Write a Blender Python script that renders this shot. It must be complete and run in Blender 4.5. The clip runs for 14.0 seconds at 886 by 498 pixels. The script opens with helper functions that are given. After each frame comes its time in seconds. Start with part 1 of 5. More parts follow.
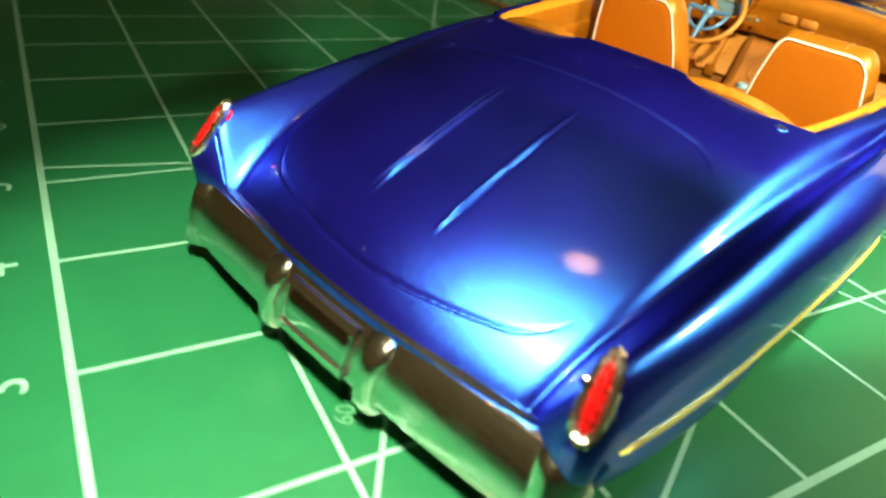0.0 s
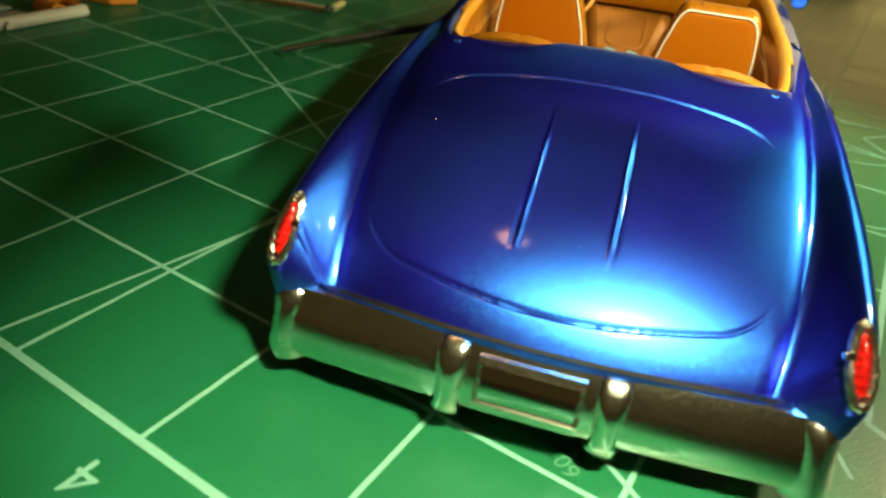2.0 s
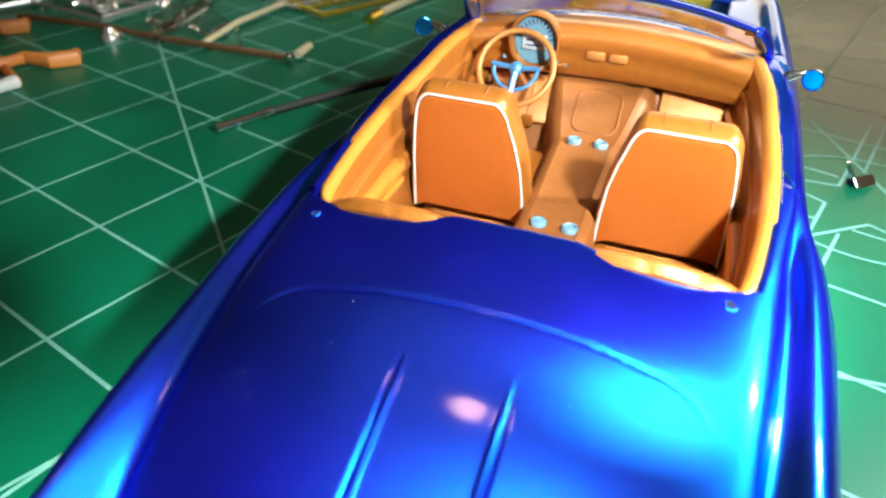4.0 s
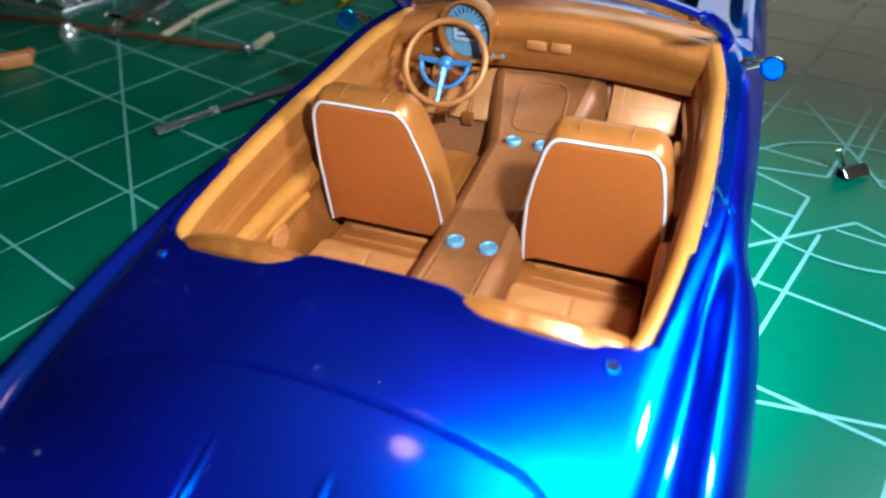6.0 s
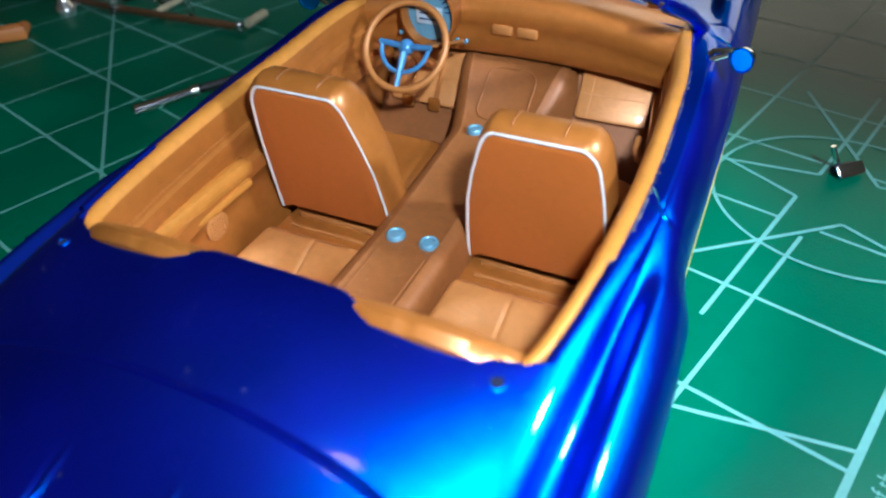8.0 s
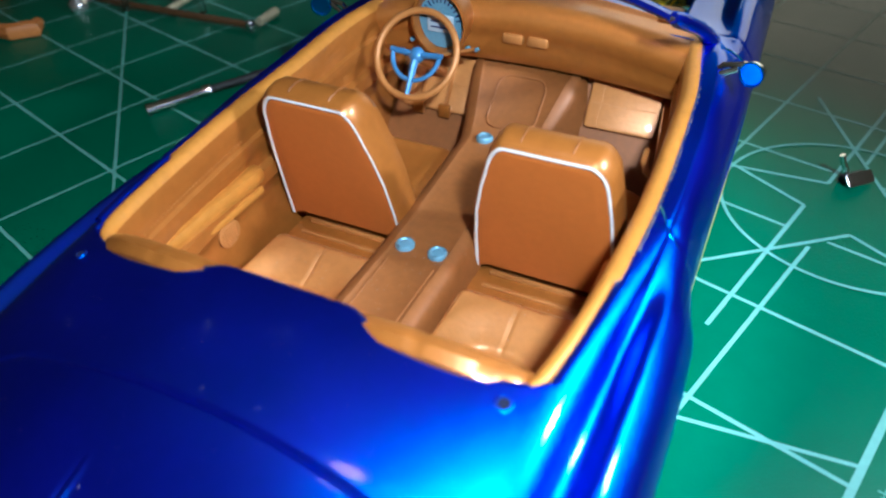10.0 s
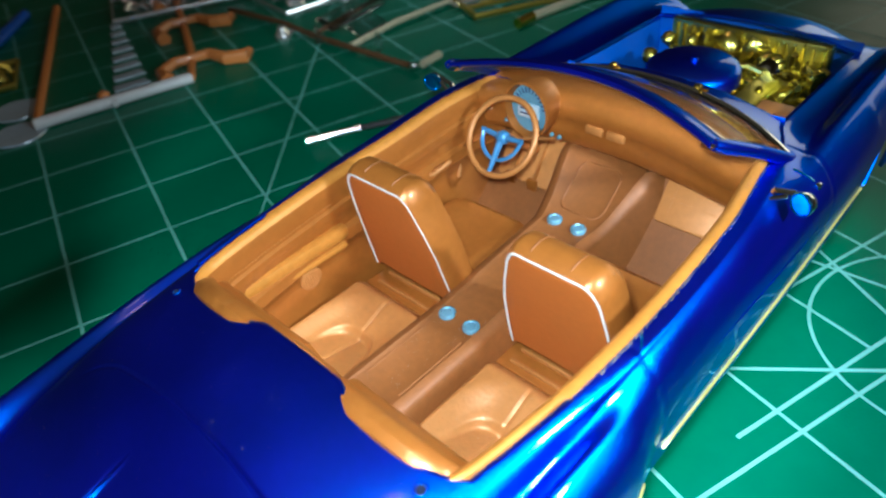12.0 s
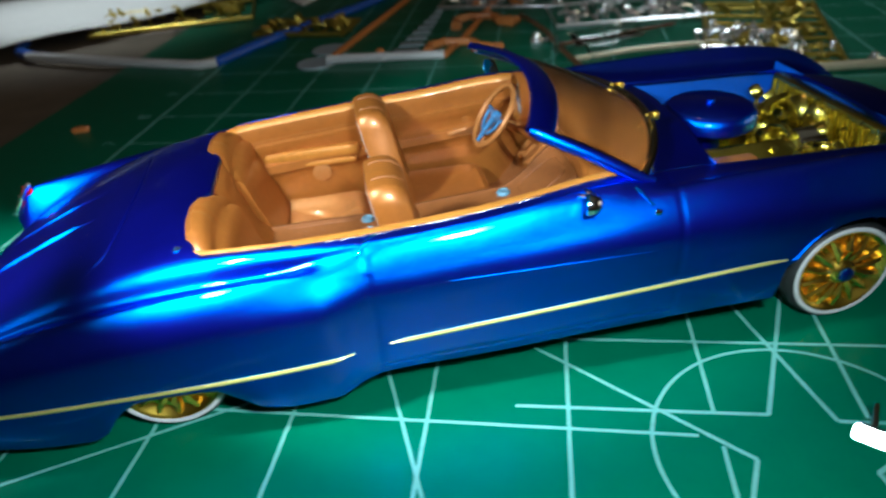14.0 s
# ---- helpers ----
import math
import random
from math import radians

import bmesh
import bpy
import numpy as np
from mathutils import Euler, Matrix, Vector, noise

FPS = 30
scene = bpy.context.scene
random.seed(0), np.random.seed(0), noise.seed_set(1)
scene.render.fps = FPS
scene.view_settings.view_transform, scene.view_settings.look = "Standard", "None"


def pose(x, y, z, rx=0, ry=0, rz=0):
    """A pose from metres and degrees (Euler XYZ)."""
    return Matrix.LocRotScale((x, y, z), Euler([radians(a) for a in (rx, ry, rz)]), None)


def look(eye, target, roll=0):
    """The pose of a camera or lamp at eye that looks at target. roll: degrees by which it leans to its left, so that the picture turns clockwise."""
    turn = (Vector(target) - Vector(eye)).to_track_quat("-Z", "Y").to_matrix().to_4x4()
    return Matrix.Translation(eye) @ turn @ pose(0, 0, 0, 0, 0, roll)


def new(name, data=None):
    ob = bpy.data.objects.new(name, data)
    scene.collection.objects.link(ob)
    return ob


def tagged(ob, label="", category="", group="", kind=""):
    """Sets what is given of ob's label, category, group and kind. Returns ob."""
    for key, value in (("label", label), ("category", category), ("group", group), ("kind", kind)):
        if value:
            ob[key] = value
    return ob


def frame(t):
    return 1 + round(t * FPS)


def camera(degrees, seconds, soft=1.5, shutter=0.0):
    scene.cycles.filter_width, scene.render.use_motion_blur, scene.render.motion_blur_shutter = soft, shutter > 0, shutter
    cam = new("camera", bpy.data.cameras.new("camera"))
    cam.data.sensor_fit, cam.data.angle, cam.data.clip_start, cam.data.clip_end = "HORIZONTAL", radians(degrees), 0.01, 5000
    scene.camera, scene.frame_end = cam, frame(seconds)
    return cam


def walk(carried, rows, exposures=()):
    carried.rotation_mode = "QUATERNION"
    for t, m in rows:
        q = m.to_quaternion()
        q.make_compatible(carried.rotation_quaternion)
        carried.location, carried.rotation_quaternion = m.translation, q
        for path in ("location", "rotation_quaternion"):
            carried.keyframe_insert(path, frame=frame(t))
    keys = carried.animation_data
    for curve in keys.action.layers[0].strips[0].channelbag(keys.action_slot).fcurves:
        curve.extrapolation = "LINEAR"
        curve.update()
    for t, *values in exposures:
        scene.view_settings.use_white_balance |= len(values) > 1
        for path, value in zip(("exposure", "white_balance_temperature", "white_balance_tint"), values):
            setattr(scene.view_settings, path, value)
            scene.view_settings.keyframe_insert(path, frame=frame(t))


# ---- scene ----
# All sizes below are in millimetres of the real objects, brought to metres by MM.
MM = 0.001
cam = camera(65.4, 14.0, soft=2.3, shutter=0.4)
PATH = [
    (0, (1.95, 3.98, 62.55), (49.15, 74.58, 9.74), 9.07),
    (0.5, (-9.79, 16.57, 65.83), (46.73, 81.63, 15.11), 7.72),
    (1, (-20.03, 30.11, 68.50), (46.21, 86.24, 18.88), 9.00),
    (1.5, (-27.01, 42.83, 64.87), (46.39, 89.17, 15.23), 8.90),
    (2, (-32.27, 45.06, 65.42), (41.98, 86.76, 12.98), 6.26),
    (2.5, (-20.52, 42.03, 76.19), (49.84, 87.56, 21.64), 3.68),
    (3, (-6.36, 47.07, 80.21), (63.76, 92.54, 25.30), 3.71),
    (5.5, (39.20, 43.46, 84.01), (101.56, 93.61, 24.04), -1.60),
    (6, (41.74, 39.54, 81.47), (104.23, 89.39, 21.39), -1.49),
    (6.5, (50.32, 44.11, 84.98), (112.27, 94.55, 24.82), -1.99),
    (7, (52.28, 38.80, 81.05), (114.12, 88.81, 20.43), -1.43),
    (7.5, (53.53, 31.87, 80.46), (112.55, 83.75, 18.61), -1.82),
    (10, (54.48, 32.63, 83.53), (111.26, 85.12, 20.14), -1.64),
    (10.5, (58.43, 28.18, 89.51), (110.57, 85.53, 26.32), -3.29),
    (11, (59.57, 18.53, 91.51), (104.43, 80.48, 27.10), -4.03),
    (11.5, (63.98, 26.05, 99.21), (108.27, 90.38, 36.76), -4.84),
    (12, (71.74, 14.86, 99.80), (107.03, 85.07, 37.95), -6.10),
    (12.5, (80.11, 3.58, 97.29), (106.64, 80.28, 38.87), -6.54),
    (13, (91.75, -13.89, 96.63), (106.78, 66.38, 38.92), -3.45),
    (13.5, (117.95, -36.41, 93.77), (114.44, 46.65, 38.20), -4.27),
    (14, (147.12, -36.84, 93.08), (133.24, 46.54, 39.65), -4.79),
]
cam.data.dof.use_dof, cam.data.dof.focus_distance, cam.data.dof.aperture_fstop = True, 0.115, 26.0
walk(cam, [(t, look(Vector(eye) * MM, Vector(target) * MM, roll)) for t, eye, target, roll in PATH],
     exposures=((0, 0.9, 12000, -10), (0.5, 0.9, 9600, -10), (1.0, 1.2, 9200, -12), (1.5, 1.2, 9200, -14), (2.0, 0.4, 14500, -20), (2.5, 0.5, 16000, -16), (3.1, 1.6, 10800, 1), (5.3, 0.8, 5000, 2), (6.5, 0.45, 5050, 3), (7.6, 0.22, 5050, 3), (10, 0.24, 5050, 2), (11.5, 0.4, 5100, -2), (12.5, 0.25, 5100, -4), (14, 0.15, 5300, -2)))

# ---------------------------------------------------------------- the car's place on the mat
CAR_POSE = pose(38.86 * MM, 68.18 * MM, 0, 0, 0, 16.2 - 90)


def on_mat(x, y, z=0.0):
    """A place given in the car's own millimetres (x right, y ahead) as a place in the world."""
    return CAR_POSE @ Vector((x * MM, y * MM, z * MM))


# ---------------------------------------------------------------- light
world = bpy.data.worlds.new("world")
scene.world = world
world.use_nodes = True
bg = world.node_tree.nodes["Background"]
bg.inputs[0].default_value = (1.0, 0.93, 0.82, 1)
bg.inputs[1].default_value = 0.02


def lamp(name, place, target, size, watts, colour, shape="DISK"):
    data = bpy.data.lights.new(name, "AREA")
    data.shape, data.size, data.energy, data.color = shape, size, watts, colour
    ob = new(name, data)
    ob.matrix_world = look(place, target)
    return ob


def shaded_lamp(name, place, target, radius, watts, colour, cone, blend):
    """A small bare lamp that throws a cone of light."""
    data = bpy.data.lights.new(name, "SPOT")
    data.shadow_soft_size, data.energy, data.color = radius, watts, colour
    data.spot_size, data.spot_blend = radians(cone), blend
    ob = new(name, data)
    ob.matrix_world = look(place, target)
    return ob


# Three fixed lamps stand in for the torch that moves with the camera.
shaded_lamp("torch_stand_in_tail", on_mat(26, -44, 97), on_mat(-6, -14, 10), 0.006, 1.0, (1.0, 0.98, 0.95), 62, 0.7)
shaded_lamp("torch_stand_in_cabin", on_mat(54, 19, 105), on_mat(-13, 91, 10), 0.004, 0.90, (1.0, 0.98, 0.95), 64, 0.35)
shaded_lamp("torch_stand_in_side", on_mat(125, 94, 106), on_mat(38, 86, 14), 0.006, 0.98, (1.0, 0.98, 0.95), 98, 1.0)
# Two unseen lamps added to brighten the paper sheet and the parts frames.
shaded_lamp("sheet_fill_light", Vector((-0.13, 0.42, 0.28)), Vector((-0.14, 0.38, 0)), 0.02, 2.4, (1.0, 0.97, 0.92), 54, 1.0)
shaded_lamp("frames_fill_light", Vector((0.28, 0.42, 0.30)), Vector((0.27, 0.31, 0)), 0.03, 0.85, (1.0, 0.97, 0.92), 52, 1.0)
lamp("ceiling_lamp_light", Vector((0.055, 0.22, 0.9)), on_mat(0, 90, 20), 0.07, 0.20, (1.0, 0.50, 0.42))
# Unseen warm panel, no real window, added for the sheen on the far mat.
window = lamp("mat_sheen_light", Vector((1.9, 0.42, 0.36)), Vector((0.1, 0.1, 0.05)), 1.2, 3.6, (1.0, 0.78, 0.50), "RECTANGLE")
window.data.size_y = 0.6
# Wide unseen panel added as faint fill for the room and its walls.
lamp("room_fill_light", Vector((0.3, -0.2, 1.66)), Vector((0.3, -0.2, 0)), 2.4, 0.4, (1.0, 0.85, 0.65))

# ---------------------------------------------------------------- materials


def material(name, colour, rough=0.5, metal=0.0, coat=0.0, var=0.15, scale=0.4, bump=0.0, bump_scale=1.5, fine=0.0, spec=0.5):
    """A surface with variation at two scales; scale: features per millimetre."""
    m = bpy.data.materials.new(name)
    m.use_nodes = True
    n, l = m.node_tree.nodes, m.node_tree.links
    b = n["Principled BSDF"]
    b.inputs["Metallic"].default_value, b.inputs["Coat Weight"].default_value = metal, coat
    b.inputs["Coat Roughness"].default_value = 0.06
    b.inputs["Specular IOR Level"].default_value = spec
    tc = n.new("ShaderNodeTexCoord")
    n1, n2 = n.new("ShaderNodeTexNoise"), n.new("ShaderNodeTexNoise")
    n1.inputs["Scale"].default_value, n2.inputs["Scale"].default_value = scale * 120, scale * 1600
    n1.inputs["Detail"].default_value = 5
    for x in (n1, n2):
        l.new(tc.outputs["Object"], x.inputs["Vector"])
    mix = n.new("ShaderNodeMix")
    mix.data_type = "FLOAT"
    mix.inputs[0].default_value = 0.4
    l.new(n1.outputs["Fac"], mix.inputs[2])
    l.new(n2.outputs["Fac"], mix.inputs[3])
    ramp = n.new("ShaderNodeMapRange")
    ramp.inputs["From Min"].default_value, ramp.inputs["From Max"].default_value = 0.3, 0.7
    ramp.inputs["To Min"].default_value, ramp.inputs["To Max"].default_value = 1 - var, 1 + var
    l.new(mix.outputs[0], ramp.inputs["Value"])
    col = n.new("ShaderNodeMix")
    col.data_type, col.blend_type = "RGBA", "MULTIPLY"
    col.inputs[0].default_value = 1
    col.inputs[6].default_value = (*colour, 1)
    l.new(ramp.outputs[0], col.inputs[7])
    l.new(col.outputs[2], b.inputs["Base Color"])
    rr = n.new("ShaderNodeMapRange")
    rr.inputs["To Min"].default_value, rr.inputs["To Max"].default_value = max(rough * 0.75, 0.0), min(rough * 1.25, 1.0)
    l.new(n1.outputs["Fac"], rr.inputs["Value"])
    l.new(rr.outputs[0], b.inputs["Roughness"])
    if bump:
        n3, bp = n.new("ShaderNodeTexNoise"), n.new("ShaderNodeBump")
        n3.inputs["Scale"].default_value = bump_scale * 1000
        n3.inputs["Detail"].default_value = 3
        l.new(tc.outputs["Object"], n3.inputs["Vector"])
        l.new(n3.outputs["Fac"], bp.inputs["Height"])
        bp.inputs["Strength"].default_value, bp.inputs["Distance"].default_value = bump, 0.0002
        l.new(bp.outputs[0], b.inputs["Normal"])
    return m


def candy(name, deep, flake):
    """Candy paint: a deep blue base, bright metal flakes tilted at random under it, and a clear coat."""
    m = material(name, deep, 0.40, 0.95, 0.9, 0.12, 0.5, 0.10, 2.6)
    n, l = m.node_tree.nodes, m.node_tree.links
    b, out = n["Principled BSDF"], n["Material Output"]
    b.inputs["Coat Roughness"].default_value = 0.08
    b.inputs["Specular Tint"].default_value = (0.16, 0.13, 0.85, 1)
    g, mix = n.new("ShaderNodeBsdfGlossy"), n.new("ShaderNodeMixShader")
    tc, cells, geo = n.new("ShaderNodeTexCoord"), n.new("ShaderNodeTexVoronoi"), n.new("ShaderNodeNewGeometry")
    cells.inputs["Scale"].default_value = 8500
    l.new(tc.outputs["Object"], cells.inputs["Vector"])
    shift, size, add, unit = [n.new("ShaderNodeVectorMath") for _ in range(4)]
    shift.operation, size.operation, add.operation, unit.operation = "SUBTRACT", "SCALE", "ADD", "NORMALIZE"
    shift.inputs[1].default_value = (0.5, 0.5, 0.5)
    size.inputs["Scale"].default_value = 0.12
    l.new(cells.outputs["Color"], shift.inputs[0])
    l.new(shift.outputs[0], size.inputs[0])
    l.new(geo.outputs["Normal"], add.inputs[0])
    l.new(size.outputs[0], add.inputs[1])
    l.new(add.outputs[0], unit.inputs[0])
    l.new(unit.outputs[0], g.inputs["Normal"])
    g.inputs["Color"].default_value, g.inputs["Roughness"].default_value = (*flake, 1), 0.42
    g.distribution = "BECKMANN"
    mix.inputs[0].default_value = 0.29
    l.new(b.outputs[0], mix.inputs[1])
    l.new(g.outputs[0], mix.inputs[2])
    l.new(mix.outputs[0], out.inputs["Surface"])
    return m


BLUE = candy("candy_blue_paint", (0.017, 0.013, 0.56), (0.002, 0.32, 0.95))
BLUE_FLAT = material("blue_plastic", (0.018, 0.095, 0.5), 0.4, 0.0, 0.3, 0.12, 0.5)
TAN = material("tan_vinyl", (0.33, 0.112, 0.016), 0.38, 0.35, 0.25, 0.16, 0.4, 0.12, 1.2)
RIM = material("yellow_tan_rim", (0.46, 0.185, 0.026), 0.36, 0.25, 0.2, 0.18, 0.5, 0.12, 1.2)
CONSOLE = material("brown_tan_moulding", (0.21, 0.072, 0.015), 0.52, 0.15, 0.0, 0.2, 0.5, 0.12, 1.2)
TAN_LIGHT = material("light_tan_pad", (0.37, 0.145, 0.033), 0.45, 0.2, 0.0, 0.14, 0.4, 0.1, 1.4)
CUSHION = material("pale_tan_cushion", (0.46, 0.190, 0.048), 0.42, 0.2, 0.1, 0.16, 0.5, 0.25, 1.6)
RUST = material("orange_seat_back", (0.39, 0.105, 0.012), 0.55, 0.0, 0.0, 0.08, 0.6, 0.08, 2.5)
WHITE = material("white_piping", (0.66, 0.65, 0.63), 0.4, 0.0, 0.1, 0.06, 0.5)
LINT = material("grey_lint", (0.42, 0.44, 0.48), 0.7, 0.0, 0.0, 0.2, 0.5)
CHROME = material("chrome_plating", (0.74, 0.75, 0.73), 0.10, 1.0, 0.0, 0.04, 0.5)
CHROME_SOFT = material("soft_chrome_plating", (0.78, 0.80, 0.76), 0.17, 1.0, 0.0, 0.10, 0.5, 0.35, 1.3)
SILVER = material("silver_plastic", (0.80, 0.79, 0.76), 0.24, 0.85, 0.0, 0.08, 0.6)
BEZEL = material("sparkling_chrome_bezel", (0.86, 0.86, 0.84), 0.2, 1.0, 0.0, 0.1, 0.5, 0.9, 0.9)
GOLD = material("gold_plating", (0.88, 0.62, 0.08), 0.26, 1.0, 0.0, 0.12, 0.5)
GOLD_PARTS = material("yellow_gold_plating", (0.80, 0.70, 0.12), 0.26, 1.0, 0.0, 0.2, 0.6)
BRASS = material("yellow_chrome_trim", (0.80, 0.76, 0.24), 0.4, 0.7, 0.0, 0.06, 0.5)
BLUE_CHROME = material("blue_tinted_chrome", (0.04, 0.36, 0.80), 0.14, 0.95, 0.6, 0.08, 0.5)
RED = material("red_lens", (0.78, 0.012, 0.025), 0.24, 0.45, 0.8, 0.25, 0.8, 0.7, 1.1)
RUBBER = material("black_rubber", (0.018, 0.018, 0.018), 0.6, 0.0, 0.0, 0.2, 0.5)
DARK = material("dark_blue_plastic", (0.012, 0.02, 0.08), 0.45, 0.0, 0.0, 0.2, 0.5)
GAUGE = material("pale_blue_dial", (0.15, 0.30, 0.40), 0.35, 0.3, 0.2, 0.2, 1.2)
SPOKE = material("blue_spoke_paint", (0.07, 0.20, 0.40), 0.3, 0.3, 0.3, 0.15, 0.8)
GOLD_DULL = material("dull_gold_plating", (0.52, 0.40, 0.07), 0.36, 0.9, 0.0, 0.25, 0.5)
FROST = material("frosted_clear_plastic", (0.42, 0.50, 0.55), 0.3, 0.1, 0.2, 0.15, 0.3)
ORANGE = material("orange_plastic", (0.62, 0.22, 0.05), 0.4, 0.0, 0.1, 0.12, 0.3)
MAT = material("green_cutting_mat", (0.004, 0.128, 0.060), 0.42, 0.0, 0.0, 0.10, 0.12, 0.35, 2.2, spec=0.42)
INK = material("pale_printed_line", (0.17, 0.43, 0.36), 0.5, 0.0, 0.0, 0.12, 0.5)
INK_FAINT = material("faded_printed_mark", (0.06, 0.22, 0.14), 0.5, 0.0, 0.0, 0.2, 0.5)
TABLE = material("dark_wood_table", (0.15, 0.115, 0.078), 0.5, 0.0, 0.0, 0.3, 0.05)
WALL = material("room_wall", (0.55, 0.50, 0.42), 0.8, 0.0, 0.0, 0.1, 0.01)
PAPER = material("white_paper", (0.72, 0.70, 0.66), 0.6, 0.0, 0.0, 0.06, 0.1)
CLEAR = bpy.data.materials.new("clear_plastic")
CLEAR.use_nodes = True
_b = CLEAR.node_tree.nodes["Principled BSDF"]
_b.inputs["Base Color"].default_value = (0.95, 0.98, 1, 1)
_b.inputs["Transmission Weight"].default_value, _b.inputs["Roughness"].default_value, _b.inputs["IOR"].default_value = 1.0, 0.04, 1.3

SCREEN = CLEAR.copy()
SCREEN.name = "tinted_windscreen"
_b = SCREEN.node_tree.nodes["Principled BSDF"]
_b.inputs["Base Color"].default_value = (0.70, 0.72, 0.76, 1)
_b.inputs["IOR"].default_value = 1.5

# ---------------------------------------------------------------- helpers


def mesh_of(name, bm, mat, smooth=True):
    bmesh.ops.recalc_face_normals(bm, faces=bm.faces)
    me = bpy.data.meshes.new(name)
    bm.to_mesh(me)
    bm.free()
    for v in me.vertices:
        v.co *= MM
    me.materials.append(mat)
    for p in me.polygons:
        p.use_smooth = smooth
    return me


def part(name, bm, mat, parent, label="", smooth=True, sharp=True):
    ob = new(name, mesh_of(name, bm, mat, smooth))
    ob.parent = parent
    if label:
        tagged(ob, label)
    if smooth and sharp:
        split(ob)
    return ob


def split(ob, angle=40):
    """Smooth shading that keeps edges sharper than the angle."""
    bm = bmesh.new()
    bm.from_mesh(ob.data)
    for e in bm.edges:
        if len(e.link_faces) == 2 and e.calc_face_angle(0) > radians(angle):
            e.smooth = False
    bm.to_mesh(ob.data)
    bm.free()


def thing(name, label, category, group="", m=None):
    ob = new(name)
    ob.empty_display_size = 0.01
    if m is not None:
        ob.matrix_world = m
    return tagged(ob, label, category, group)


def curve_of(keys):
    """A smooth, never overshooting curve through the (place, value) pairs."""
    xs, ys = [np.array(c, float) for c in zip(*keys)]
    h, d = np.diff(xs), np.diff(ys) / np.diff(xs)
    m = np.zeros(len(xs))
    m[0], m[-1] = d[0], d[-1]
    for k in range(1, len(xs) - 1):
        if d[k - 1] * d[k] > 0:
            w1, w2 = 2 * h[k] + h[k - 1], h[k] + 2 * h[k - 1]
            m[k] = (w1 + w2) / (w1 / d[k - 1] + w2 / d[k])

    def at(x):
        x = min(max(x, xs[0]), xs[-1])
        k = min(max(int(np.searchsorted(xs, x)) - 1, 0), len(xs) - 2)
        t = (x - xs[k]) / h[k]
        a, b = t * t * (3 - 2 * t), t * t * t
        return (1 - a) * ys[k] + a * ys[k + 1] + h[k] * ((b - 2 * t * t + t) * m[k] + (b - t * t) * m[k + 1])

    return at


def box(bm, x0, y0, z0, x1, y1, z1, bevel=0.4, seg=2):
    r = bmesh.ops.create_cube(bm, size=1)
    vs = r["verts"]
    for v in vs:
        v.co = Vector(((x0 + x1) / 2 + v.co.x * (x1 - x0), (y0 + y1) / 2 + v.co.y * (y1 - y0), (z0 + z1) / 2 + v.co.z * (z1 - z0)))
    if bevel:
        es = list({e for v in vs for e in v.link_edges})
        bmesh.ops.bevel(bm, geom=es, offset=min(bevel, 0.45 * min(abs(x1 - x0), abs(y1 - y0), abs(z1 - z0))), segments=seg, affect="EDGES", profile=0.5)
    return vs


def tube(bm, pts, r, seg=8, closed=False, radii=None):
    """A round bar along points."""
    pts = [Vector(p) for p in pts]
    n, rings = len(pts), []
    up = Vector((0, 0, 1))
    for k, p in enumerate(pts):
        a = pts[(k - 1) % n] if (k or closed) else p
        b = pts[(k + 1) % n] if (k < n - 1 or closed) else p
        d = (b - a).normalized()
        side = d.cross(up)
        side = d.cross(Vector((1, 0, 0))) if side.length < 0.05 else side
        side.normalize()
        top = side.cross(d)
        rr = radii[k] if radii else r
        rings.append([bm.verts.new(p + rr * (math.cos(q) * side + math.sin(q) * top)) for q in (2 * math.pi * j / seg for j in range(seg))])
    for k in range(n if closed else n - 1):
        r0, r1 = rings[k], rings[(k + 1) % n]
        for j in range(seg):
            bm.faces.new((r0[j], r0[(j + 1) % seg], r1[(j + 1) % seg], r1[j]))
    if not closed:
        bm.faces.new(rings[0])
        bm.faces.new(rings[-1][::-1])


def lathe(bm, profile, seg=32, m=Matrix()):
    """A body of revolution about z from (radius, height) pairs, moved by m."""
    rings = []
    for r, z in profile:
        if r < 1e-6:
            rings.append([bm.verts.new(m @ Vector((0, 0, z)))])
        else:
            rings.append([bm.verts.new(m @ Vector((r * math.cos(q), r * math.sin(q), z))) for q in (2 * math.pi * j / seg for j in range(seg))])
    for a, b in zip(rings, rings[1:]):
        for j in range(seg):
            k = (j + 1) % seg
            f = [a[j % len(a)], a[k % len(a)], b[k % len(b)], b[j % len(b)]]
            f = list(dict.fromkeys(f))
            if len(f) > 2:
                bm.faces.new(f)


def grid(bm, rows):
    """Faces over rows of places."""
    vs = [[bm.verts.new(p) for p in row] for row in rows]
    for a, b in zip(vs, vs[1:]):
        for j in range(len(a) - 1):
            bm.faces.new((a[j], a[j + 1], b[j + 1], b[j]))
    return vs


def prism(bm, outline, z0, z1, m=Matrix(), bevel=0.0):
    """An upright body over a flat outline."""
    lo = [bm.verts.new(m @ Vector((x, y, z0))) for x, y in outline]
    hi = [bm.verts.new(m @ Vector((x, y, z1))) for x, y in outline]
    n = len(outline)
    fs = [bm.faces.new(lo[::-1]), bm.faces.new(hi)]
    for k in range(n):
        fs.append(bm.faces.new((lo[k], lo[(k + 1) % n], hi[(k + 1) % n], hi[k])))
    if bevel:
        es = list({e for e in fs[1].edges} | {e for e in fs[0].edges})
        bmesh.ops.bevel(bm, geom=es, offset=bevel, segments=2, affect="EDGES", profile=0.5)


# ---------------------------------------------------------------- setting: table, room, cutting mat
I = 25.4


